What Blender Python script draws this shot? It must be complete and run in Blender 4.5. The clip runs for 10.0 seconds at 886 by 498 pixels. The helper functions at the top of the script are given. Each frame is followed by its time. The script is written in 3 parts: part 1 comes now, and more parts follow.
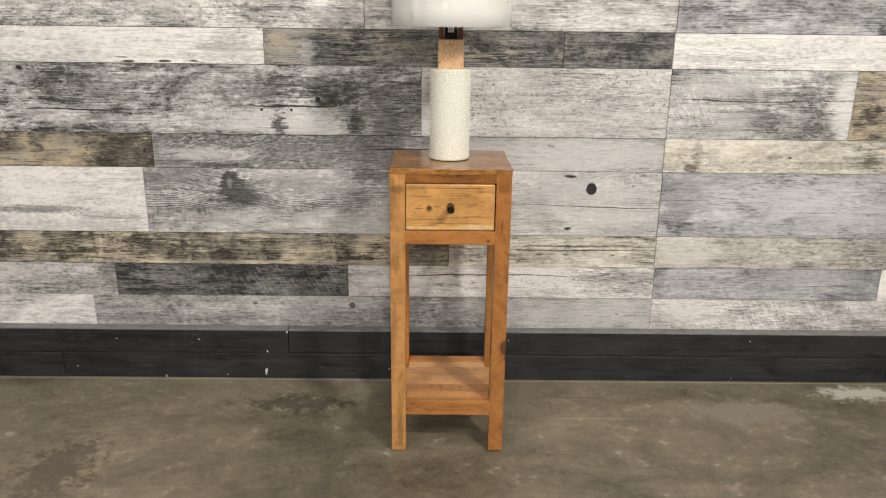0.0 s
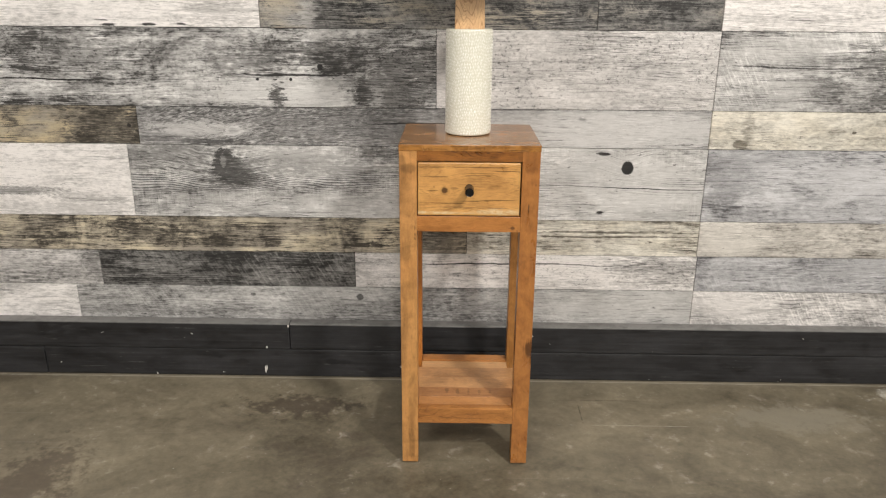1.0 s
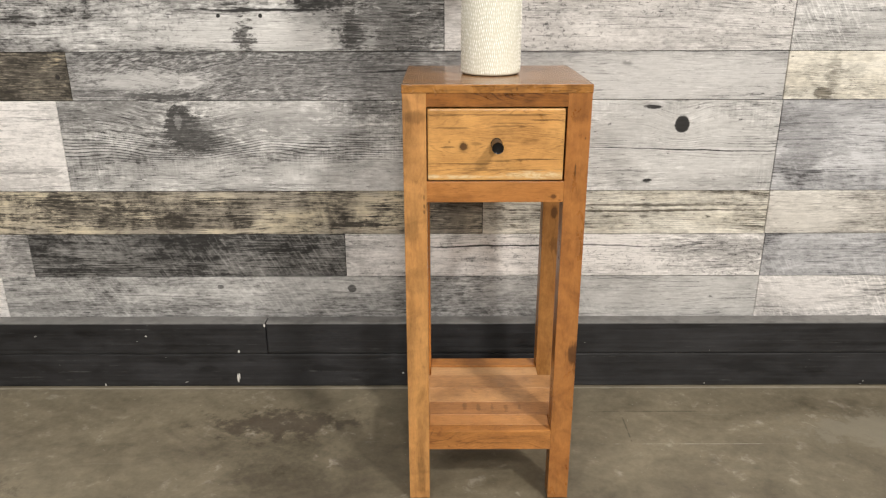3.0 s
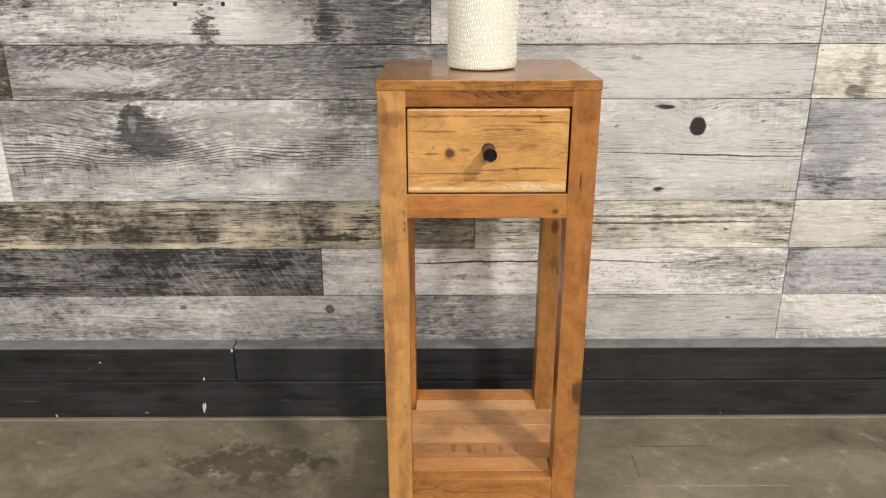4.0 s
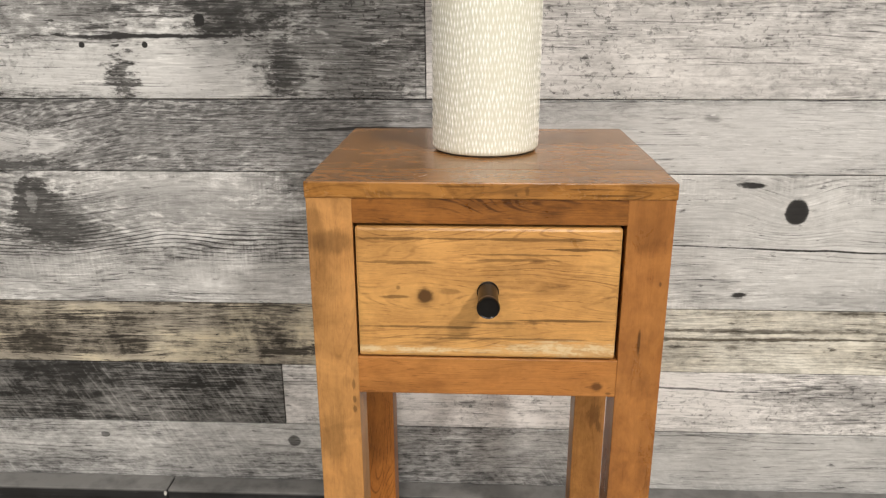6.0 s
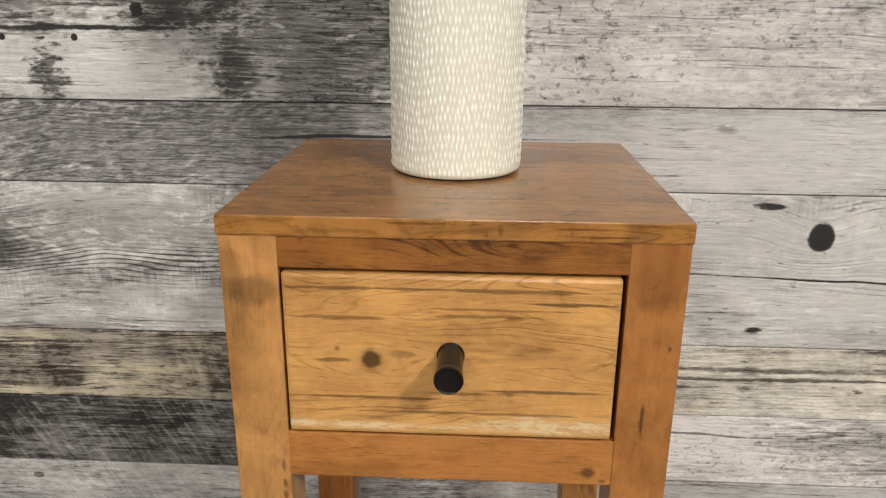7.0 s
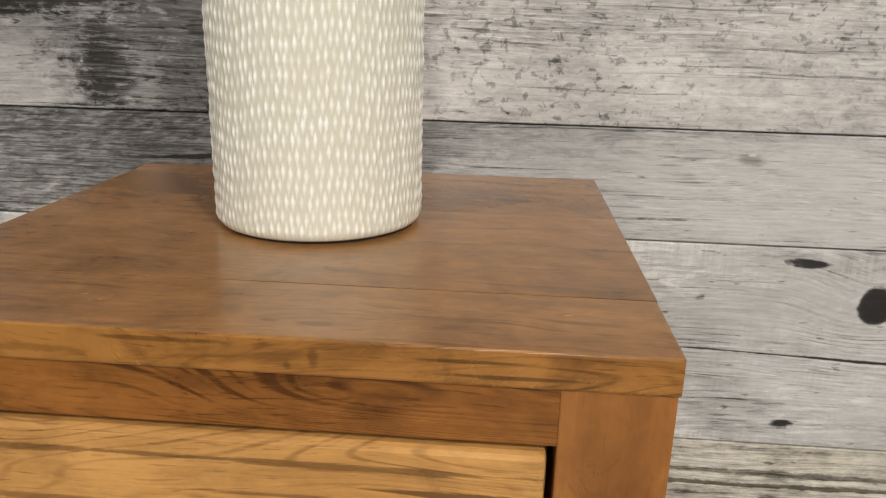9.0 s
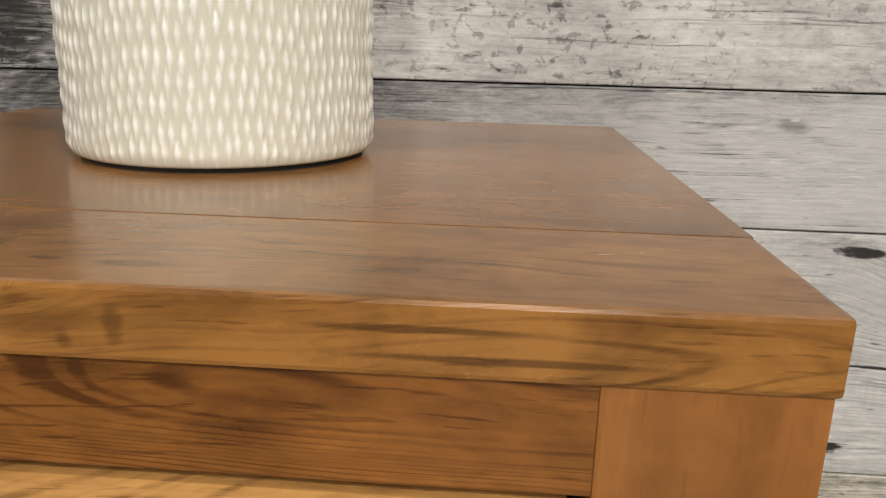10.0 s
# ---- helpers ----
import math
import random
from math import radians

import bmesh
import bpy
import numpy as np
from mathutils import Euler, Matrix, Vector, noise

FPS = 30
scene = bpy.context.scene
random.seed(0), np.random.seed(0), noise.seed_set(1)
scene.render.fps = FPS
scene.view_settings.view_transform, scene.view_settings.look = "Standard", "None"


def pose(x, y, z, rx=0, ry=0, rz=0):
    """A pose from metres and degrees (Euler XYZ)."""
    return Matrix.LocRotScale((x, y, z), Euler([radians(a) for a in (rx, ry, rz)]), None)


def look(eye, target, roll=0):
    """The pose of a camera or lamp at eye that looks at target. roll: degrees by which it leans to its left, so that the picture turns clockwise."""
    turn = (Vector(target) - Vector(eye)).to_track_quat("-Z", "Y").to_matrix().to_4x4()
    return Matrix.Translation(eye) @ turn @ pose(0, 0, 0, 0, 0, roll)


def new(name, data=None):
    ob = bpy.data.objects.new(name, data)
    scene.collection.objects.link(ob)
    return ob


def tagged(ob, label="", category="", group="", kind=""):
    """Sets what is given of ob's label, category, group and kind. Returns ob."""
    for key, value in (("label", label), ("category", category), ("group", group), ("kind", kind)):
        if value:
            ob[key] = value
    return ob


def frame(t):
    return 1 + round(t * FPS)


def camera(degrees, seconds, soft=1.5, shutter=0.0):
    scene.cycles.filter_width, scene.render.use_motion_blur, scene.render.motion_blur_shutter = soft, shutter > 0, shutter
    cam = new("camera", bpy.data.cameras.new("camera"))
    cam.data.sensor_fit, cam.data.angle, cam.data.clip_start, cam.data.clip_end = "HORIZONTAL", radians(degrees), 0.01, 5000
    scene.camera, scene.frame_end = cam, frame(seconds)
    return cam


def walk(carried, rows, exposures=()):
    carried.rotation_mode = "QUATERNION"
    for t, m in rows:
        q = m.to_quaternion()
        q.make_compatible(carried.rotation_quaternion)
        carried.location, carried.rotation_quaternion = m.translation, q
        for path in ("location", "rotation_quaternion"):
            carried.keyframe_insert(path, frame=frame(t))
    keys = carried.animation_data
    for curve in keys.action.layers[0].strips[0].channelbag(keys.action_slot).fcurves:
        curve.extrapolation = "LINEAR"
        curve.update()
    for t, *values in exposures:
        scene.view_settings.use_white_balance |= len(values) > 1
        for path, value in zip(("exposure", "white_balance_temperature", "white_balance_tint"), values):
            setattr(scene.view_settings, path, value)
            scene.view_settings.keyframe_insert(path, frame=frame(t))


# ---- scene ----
cam = camera(60.2, 10.0, soft=1.25)
PATH = [
    (0, (0.002, -0.142, 1.169), (0.019, 1.765, 0.566), 0.7),
    (0.5, (-0.007, -0.008, 1.138), (-0.009, 1.889, 0.505), 0.6),
    (1, (0.003, 0.1, 1.112), (-0.024, 1.99, 0.458), 0.4),
    (1.5, (0.008, 0.18, 1.053), (-0.037, 2.067, 0.39), 0.2),
    (2, (-0.012, 0.268, 1.011), (-0.056, 2.151, 0.338), -0.0),
    (3.5, (-0.056, 0.586, 0.941), (-0.044, 2.463, 0.251), -0.1),
    (4, (-0.031, 0.672, 0.928), (-0.024, 2.55, 0.242), -0.1),
    (4.5, (0.011, 0.782, 0.952), (-0.017, 2.665, 0.278), -0.1),
    (5, (0.023, 0.88, 0.946), (-0.057, 2.773, 0.306), -0.3),
    (5.5, (0.025, 1.001, 0.938), (-0.067, 2.896, 0.304), -0.3),
    (6.8, (0.044, 1.228, 0.932), (-0.047, 3.119, 0.288), 0.1),
    (7, (0.052, 1.252, 0.926), (-0.036, 3.144, 0.282), 0.4),
    (7.5, (0.073, 1.328, 0.918), (-0.029, 3.218, 0.272), 0.6),
    (8, (0.09, 1.39, 0.906), (-0.034, 3.281, 0.268), 0.8),
    (8.5, (0.115, 1.439, 0.893), (-0.025, 3.334, 0.268), 0.9),
    (9, (0.127, 1.487, 0.895), (-0.016, 3.387, 0.285), 1.4),
    (9.5, (0.126, 1.549, 0.861), (-0.004, 3.458, 0.28), 1.6),
    (10, (0.131, 1.598, 0.831), (0.003, 3.516, 0.278), 1.45),
]
walk(cam, [(t, look(eye, target, roll)) for t, eye, target, roll in PATH], [(0, -0.19), (4.0, -0.01), (5.5, -0.08), (7.0, -0.3), (8.5, -0.44), (10, -0.46)])

# ---- world and light ----
world = bpy.data.worlds.new("world")
world.use_nodes = True
world.node_tree.nodes["Background"].inputs[0].default_value = (0.9, 0.95, 1.0, 1)
world.node_tree.nodes["Background"].inputs[1].default_value = 0.05
scene.world = world


def lamp(name, place, target, w, h, watts, colour):
    data = bpy.data.lights.new(name, "AREA")
    data.shape, data.size, data.size_y, data.energy, data.color = "RECTANGLE", w, h, watts, colour
    ob = new(name, data)
    ob.matrix_world = look(place, target)
    return ob


CEIL = 3.6
WARM, COOL = (1.0, 0.94, 0.865), (1.0, 0.975, 0.945)
FIXTURES = [(1.75, -2.0, 28), (-1.9, -1.25, 32), (0.0, 0.9, 3), (1.9, 0.9, 7), (-1.9, 0.9, 9), (0.0, -3.4, 40)]
# unseen spots: two from shadow and highlight directions, the last an added front fill
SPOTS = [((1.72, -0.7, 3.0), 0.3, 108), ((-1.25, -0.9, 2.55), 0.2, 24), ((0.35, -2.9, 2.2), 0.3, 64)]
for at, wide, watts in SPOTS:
    lamp("unseen_spot", at, (0.05, 1.8, 0.5), wide, wide, watts, WARM)
for fx, fy, watts in FIXTURES:
    lamp("panel_light", (fx, fy, CEIL - 0.075), (fx, fy + 0.001, 0), 1.1, 0.5, watts, COOL)


# ---- node helpers ----
class Nodes:
    """A procedural material under construction; every method returns a socket."""

    def __init__(self, name):
        self.mat = bpy.data.materials.new(name)
        self.mat.use_nodes = True
        self.tree = self.mat.node_tree
        self.bsdf = self.tree.nodes["Principled BSDF"]
        self.cache = {}

    def put(self, socket, value):
        if isinstance(value, bpy.types.NodeSocket):
            self.tree.links.new(value, socket)
        elif isinstance(value, (tuple, list)) and len(value) == 3 and socket.type == "RGBA":
            socket.default_value = (*value, 1)
        else:
            socket.default_value = value

    def node(self, kind, **inputs):
        n = self.tree.nodes.new(kind)
        for key, value in inputs.items():
            self.put(n.inputs[key.replace("_", " ")], value)
        return n

    def calc(self, op, a, b=0.0, c=0.0, clamp=False):
        n = self.tree.nodes.new("ShaderNodeMath")
        n.operation, n.use_clamp = op, clamp
        for i, v in enumerate((a, b, c)):
            self.put(n.inputs[i], v)
        return n.outputs[0]

    def add(self, a, b):
        return self.calc("ADD", a, b)

    def mul(self, a, b):
        return self.calc("MULTIPLY", a, b)

    def ramp(self, v, a, b, lo=0.0, hi=1.0, smooth=False):
        n = self.tree.nodes.new("ShaderNodeMapRange")
        n.clamp = True
        if smooth:
            n.interpolation_type = "SMOOTHSTEP"
        for i, x in enumerate((v, a, b, lo, hi)):
            self.put(n.inputs[i], x)
        return n.outputs[0]

    def mix(self, f, a, b, blend="MIX"):
        n = self.tree.nodes.new("ShaderNodeMix")
        n.data_type, n.blend_type = "RGBA", blend
        self.put(n.inputs[0], f), self.put(n.inputs[6], a), self.put(n.inputs[7], b)
        return n.outputs[2]

    def coords(self):
        if "co" not in self.cache:
            self.cache["co"] = self.tree.nodes.new("ShaderNodeTexCoord").outputs["Object"]
        return self.cache["co"]

    def random(self):
        if "rnd" not in self.cache:
            self.cache["rnd"] = self.tree.nodes.new("ShaderNodeObjectInfo").outputs["Random"]
        return self.cache["rnd"]

    def axis(self, k):
        if "sep" not in self.cache:
            self.cache["sep"] = self.node("ShaderNodeSeparateXYZ", Vector=self.coords())
        return self.cache["sep"].outputs[k]

    def vec(self, x, y, z):
        return self.node("ShaderNodeCombineXYZ", X=x, Y=y, Z=z).outputs[0]

    def stretch(self, sx, sy, sz, seed=0.0, shift=None):
        """Object coordinates scaled along each axis, moved by a seed."""
        n = self.tree.nodes.new("ShaderNodeVectorMath")
        n.operation = "MULTIPLY_ADD"
        self.put(n.inputs[0], shift if shift is not None else self.coords())
        n.inputs[1].default_value = (sx, sy, sz)
        n.inputs[2].default_value = (seed * 3.17, seed * 1.31, seed * 5.77)
        return n.outputs[0]

    def noise(self, v, detail=4.0, rough=0.55, distort=0.0, scale=1.0):
        n = self.node("ShaderNodeTexNoise", Vector=v, Scale=scale, Detail=detail, Roughness=rough, Distortion=distort)
        return n.outputs["Fac"]

    def bump(self, height, strength=0.3, distance=0.002):
        self.put(self.bsdf.inputs["Normal"], self.node("ShaderNodeBump", Height=height, Strength=strength, Distance=distance).outputs[0])

    def finish(self, colour, rough, spec=0.5, metal=0.0):
        for key, v in (("Base Color", colour), ("Roughness", rough), ("Specular IOR Level", spec), ("Metallic", metal)):
            self.put(self.bsdf.inputs[key], v)
        return self.mat


def spot(m, u, v, cx, cy, rx, ry, wobble, edge=0.5):
    """1 inside an uneven ellipse, falling to 0 outside."""
    du, dv = m.mul(m.add(u, -cx), 1 / rx), m.mul(m.add(v, -cy), 1 / ry)
    d = m.calc("SQRT", m.add(m.mul(du, du), m.mul(dv, dv)))
    return m.ramp(m.add(d, wobble), 1 + edge, 1 - edge, smooth=True)


def plain(name, colour, rough, metal=0.0, spec=0.5, var=0.12, scale=30.0):
    m = Nodes(name)
    n = m.noise(m.coords(), 5, 0.6, 0, scale)
    c = m.mix(m.ramp(n, 0.3, 0.7), tuple(x * (1 - var) for x in colour), tuple(min(1, x * (1 + var)) for x in colour))
    m.bump(n, 0.08, 0.001)
    return m.finish(c, m.ramp(n, 0.3, 0.7, rough * 0.9, rough * 1.1), spec, metal)


# ---- weathered plank material ----
def weathered(seed, dark, light, bias=0.5, blotch=0.5, rings=0.4, ring_band=None, saw=0.0, chatter=0.0, tan=0.0, tan_colour=(0.62, 0.5, 0.3), crackle=0.0, line=1.0, patch_amount=0.0, wave=0.55, grainy=1.0, fleck=0.0, fleck_at=(0.0, 9.0), marks=()):
    """Printed reclaimed board, grain along x. marks: (x, z, rx, rz, value, strength, wobble) stains, a few with shadow
    painted in, in the board's own metres.
    """
    m = Nodes("weathered_board")
    u, v = m.axis(0), m.axis(2)
    warp = m.noise(m.stretch(3.0, 1, 9.0, seed), 3, 0.5)
    near = 0.0
    for cx, cz, rx, rz, value, strength, wobble in marks:
        if 0.012 < rz < 0.05 and rx < 0.08 and wobble < 0.3:
            near = m.add(near, m.mul(spot(m, u, v, cx, cz, rx * 3.2, rz * 2.2, 0.0, 0.9), 0.022))
    wv = m.add(m.add(v, m.mul(m.add(warp, -0.5), 0.05 * wave)), near)
    flow = m.vec(u, 0.0, wv)
    fine = m.noise(m.stretch(16, 1, 420, seed + 1, flow), 4, 0.65)
    streak = m.noise(m.stretch(5.0, 1, 120, seed + 2, flow), 5, 0.65, 0.3)
    broad = m.noise(m.stretch(2.4, 1, 34, seed + 13, flow), 4, 0.6, 0.5)
    cloud = m.noise(m.stretch(4.0, 1, 9.0, seed + 3), 7, 0.66, 0.7)
    spots = m.noise(m.stretch(55, 1, 130, seed + 4), 5, 0.7, 0.4)
    bend = m.noise(m.stretch(2.2, 1, 7, seed + 5), 3, 0.45)
    ring = m.calc("SINE", m.add(m.mul(wv, 1050), m.mul(bend, 70)))
    if ring_band:
        ring_on = spot(m, 0.0, v, 0.0, ring_band[0], 1.0, ring_band[1], m.mul(m.add(cloud, -0.5), 1.5), 0.5)
    else:
        ring_on = m.ramp(m.noise(m.stretch(1.7, 1, 9, seed + 6), 2, 0.5), 0.47, 0.62)
    tatter = m.noise(m.stretch(15, 1, 34, seed + 16), 6, 0.7, 0.5)
    level = m.add(bias, m.mul(m.ramp(cloud, 0.38, 0.62, -1.0, 1.0), 0.72 * blotch))
    busy = m.ramp(m.noise(m.stretch(3.3, 1, 9, seed + 19), 4, 0.6, 0.6), 0.4, 0.62, 0.15, 1.15)
    level = m.add(level, m.mul(m.mul(m.ramp(tatter, 0.4, 0.62, -1.0, 1.0), busy), 0.4 * blotch))
    level = m.add(level, m.mul(m.add(broad, -0.5), 0.75 * line))
    level = m.add(level, m.mul(m.mul(m.add(streak, -0.5), busy), 1.15 * line))
    level = m.add(level, m.mul(m.mul(m.add(fine, -0.5), busy), 1.35 * line))
    level = m.add(level, m.mul(m.mul(m.ramp(ring, 0.35, 1.0), m.mul(ring_on, m.ramp(streak, 0.36, 0.6, 0.2, 1.0))), -0.6 * rings))
    level = m.add(level, m.mul(m.add(spots, -0.5), 1.15 * grainy))
    if patch_amount:
        level = m.add(level, m.mul(m.ramp(m.noise(m.stretch(11, 1, 5, seed + 18), 5, 0.65, 0.4), 0.38, 0.62, -1.0, 1.0), patch_amount))
    if saw:
        slant = m.add(u, m.mul(v, 0.55))
        tooth = m.noise(m.vec(m.mul(slant, 190), m.mul(v, 24), seed), 4, 0.65, 0.4)
        patch = m.ramp(m.noise(m.stretch(4, 1, 6, seed + 7), 3, 0.6), 0.4, 0.58)
        level = m.add(level, m.mul(m.mul(m.ramp(tooth, 0.48, 0.7), patch), saw * 0.85))
    if chatter:
        tick = m.noise(m.stretch(300, 1, 26, seed + 14), 3, 0.6)
        patch = m.ramp(m.noise(m.stretch(5, 1, 16, seed + 15), 3, 0.6), 0.4, 0.6)
        level = m.add(level, m.mul(m.mul(m.add(tick, -0.5), patch), 1.5 * chatter))
    if fleck:
        lean = m.vec(m.mul(m.add(u, m.mul(v, 0.9)), 46), seed, m.mul(m.add(v, m.mul(u, -0.3)), 210))
        chip = m.noise(lean, 3, 0.6, 0.5)
        there = spot(m, u, v, fleck_at[0], 0.0, fleck_at[1], 1.0, m.mul(m.add(cloud, -0.5), 2.0), 0.5)
        level = m.add(level, m.mul(m.mul(m.ramp(chip, 0.45, 0.62, -0.4, 1.0), there), fleck))
    ragged = m.noise(m.stretch(24, 1, 85, seed + 17), 7, 0.8, 0.8)
    wob = m.add(m.mul(m.add(ragged, -0.5), 6.5), m.add(m.mul(m.add(spots, -0.5), 3.6), m.mul(m.add(streak, -0.5), 2.5)))
    hole = 0.0
    for cx, cz, rx, rz, value, strength, wobble in marks:
        bent = m.add(v, m.mul(m.add(warp, -0.5), 0.03)) if rz < 0.003 else v
        s = m.mul(spot(m, u, bent, cx, cz, rx, rz, m.mul(wob, wobble), 0.5 if wobble > 0.3 else 0.18), strength)
        level = m.add(m.mul(level, m.calc("SUBTRACT", 1.0, s)), m.mul(s, m.add(value, m.mul(m.add(fine, -0.5), 0.5))))
        if value < -0.25:
            hole = m.calc("MAXIMUM", hole, s)
    if crackle:
        flake = m.noise(m.stretch(120, 1, 130, seed + 8), 4, 0.6, 0.5)
        patch = m.ramp(m.noise(m.stretch(3, 1, 7, seed + 9), 3, 0.6), 0.42, 0.58)
        level = m.add(level, m.mul(m.mul(m.ramp(flake, 0.56, 0.63), patch), -crackle))
    dash = m.noise(m.stretch(26, 1, 420, seed + 20, flow), 3, 0.6, 0.3)
    level = m.add(level, m.mul(m.mul(m.ramp(dash, 0.55, 0.62), busy), -0.3))
    glint = m.noise(m.stretch(34, 1, 380, seed + 21, flow), 3, 0.6, 0.3)
    level = m.add(level, m.mul(m.mul(m.ramp(glint, 0.57, 0.64), busy), 0.28))
    check = m.noise(m.stretch(4.5, 1, 260, seed + 10, flow), 3, 0.55, 0.2)
    pits = m.noise(m.stretch(40, 1, 150, seed + 11), 2, 0.5)
    crack = m.calc("MAXIMUM", m.mul(m.ramp(check, 0.62, 0.67), m.ramp(spots, 0.38, 0.56)), m.mul(m.mul(m.ramp(pits, 0.67, 0.72), m.ramp(ragged, 0.45, 0.55)), 0.9))
    level = m.calc("SUBTRACT", level, m.mul(crack, 0.55), clamp=True)
    deep = m.mix(m.ramp(m.add(m.mul(fine, 0.5), m.mul(spots, 0.5)), 0.38, 0.62), tuple(x * 0.4 for x in dark), tuple(x * 1.6 for x in dark))
    colour = m.mix(level, deep, light)
    if tan:
        where = m.ramp(m.noise(m.stretch(6, 1, 15, seed + 12), 4, 0.6), 0.42, 0.6)
        colour = m.mix(m.mul(m.mul(where, tan), m.ramp(level, 0.2, 0.7)), colour, tan_colour)
    if any(q[4] < -0.25 for q in marks):
        colour = m.mix(m.mul(hole, 0.9), colour, (0.013, 0.012, 0.012))
    m.bump(m.add(level, m.mul(fine, 0.3)), 0.15, 0.002)
    return m.finish(colour, m.ramp(level, 0, 1, 0.6, 0.45), 0.4)


# ---- acacia wood material ----
def acacia(seed, axis, dark, light, figure=1.0, gloss=0.3, marks=(), vary=0.25, lines=1.0, relief=0.1, flat=False, pale=(), cloud=0.0, wave=1.0, thread=1.0, smoke=0.0):
    """Varnished hardwood, grain along the axis 0, 1 or 2. marks: (a, b, ra, rb, strength, wobble) dark knots, streaks
    and patches, a along the grain.
    """
    m = Nodes("acacia_wood")
    a = m.axis(axis)
    others = [k for k in (0, 1, 2) if k != axis]
    b, c = m.axis(others[1]), m.axis(others[0])
    if axis == 2 or flat:
        b, c = c, b
    shift = m.mul(m.random(), 37.0)
    near = 0.0
    for ka, kb, ra, rb, strength, wobble in marks:
        if 0.003 < rb < 0.009 and strength > 0.5:
            up = m.ramp(b, kb - rb, kb + rb, -1.0, 1.0)
            near = m.add(near, m.mul(m.mul(spot(m, a, b, ka, kb, ra * 4.5, rb * 3.0, 0.0, 0.9), up), -rb * 0.9))
    slow_bend = m.noise(m.vec(m.mul(m.add(a, shift), 5.5), m.mul(b, 11.0), m.add(m.mul(c, 11.0), seed)), 2, 0.5)
    near = m.add(near, m.mul(m.add(slow_bend, -0.5), 0.045 * figure * wave))
    base = m.vec(m.add(a, shift), m.add(b, near), m.add(c, seed))

    def grain(sa, sb, detail, rough, distort=0.0):
        n = m.tree.nodes.new("ShaderNodeVectorMath")
        n.operation = "MULTIPLY"
        m.put(n.inputs[0], base)
        n.inputs[1].default_value = (sa, sb, sb)
        return m.noise(n.outputs[0], detail, rough, distort)

    slow = grain(2.4, 15, 2, 0.45, 0.4)
    band = grain(6, 85, 4, 0.62, 0.4)
    fibre = grain(16, 520, 4, 0.65)
    pore = grain(60, 800, 2, 0.5)
    mott = grain(18, 30, 5, 0.65, 0.6)
    veil = grain(9, 16, 3, 0.55, 0.5)
    curl = grain(70, 150, 4, 0.7, 0.8)
    ring = m.calc("SINE", m.mul(slow, 190))
    thin = m.calc("SINE", m.mul(slow, 480))
    keep = m.ramp(grain(5, 26, 3, 0.6), 0.42, 0.6)
    keep_thin = m.ramp(grain(7, 40, 3, 0.6), 0.45, 0.62)
    broken = m.ramp(fibre, 0.36, 0.56, 0.15, 1.0)
    level = m.add(0.64, m.mul(m.add(band, -0.5), 0.7 * figure))
    level = m.add(level, m.mul(m.add(slow, -0.5), 1.3 * figure))
    level = m.add(level, m.mul(m.mul(m.mul(m.ramp(ring, 0.72, 1.0), keep), broken), -0.75 * lines))
    level = m.add(level, m.mul(m.mul(m.mul(m.ramp(thin, 0.4, 1.0), keep_thin), broken), -0.5 * lines))
    level = m.add(level, m.mul(m.add(mott, -0.5), 0.95))
    level = m.add(level, m.mul(m.add(fibre, -0.5), 0.55 * thread))
    level = m.add(level, m.mul(m.add(curl, -0.5), 0.6))
    level = m.add(level, m.mul(m.ramp(pore, 0.62, 0.68), -0.32 * thread))
    if cloud:
        patchy = m.noise(m.stretch(26, 26, 26, seed), 4, 0.6, 0.9)
        level = m.add(level, m.mul(m.ramp(patchy, 0.32, 0.68, -1.0, 1.0), cloud))
    level = m.calc("ADD", level, m.mul(m.add(m.random(), -0.5), vary), clamp=True)
    colour = m.mix(level, dark, light)
    red = tuple(x * y for x, y in zip(light, (0.95, 0.75, 0.6)))
    colour = m.mix(m.mul(m.ramp(veil, 0.42, 0.68), 0.22), colour, m.mix(level, dark, red))
    wob = m.add(m.mul(m.add(mott, -0.5), 3.0), m.add(m.mul(m.add(band, -0.5), 2.0), m.mul(m.add(fibre, -0.5), 3.0)))
    for ka, kb, ra, rb, strength, wobble in marks:
        s = m.mul(spot(m, a, b, ka, kb, ra, rb, m.mul(wob, wobble), 0.35), strength)
        colour = m.mix(s, colour, tuple(x * 0.3 for x in dark))
        if 0.003 < rb < 0.007 and strength > 0.5:
            core = spot(m, a, b, ka, kb, ra * 0.78, rb * 0.78, m.mul(wob, wobble), 0.3)
            colour = m.mix(m.mul(core, 0.75), colour, tuple(x * 0.62 for x in dark))
    if smoke:
        haze = m.mul(m.ramp(grain(8, 55, 5, 0.65, 0.9), 0.54, 0.68), m.ramp(grain(5, 14, 3, 0.6, 0.5), 0.42, 0.58))
        colour = m.mix(m.mul(haze, smoke), colour, tuple(x * 0.35 for x in dark))
    for ka, kb, ra, rb in pale:
        s = m.mul(spot(m, a, b, ka, kb, ra, rb, m.mul(wob, 0.8), 0.5), m.ramp(grain(120, 260, 3, 0.6), 0.4, 0.55, 0.25, 0.85))
        colour = m.mix(s, colour, (0.66, 0.52, 0.31))
    m.bump(m.add(level, m.mul(pore, -0.5)), relief, 0.001)
    return m.finish(colour, m.ramp(mott, 0.3, 0.7, gloss * 0.85, gloss * 1.25), 0.5)


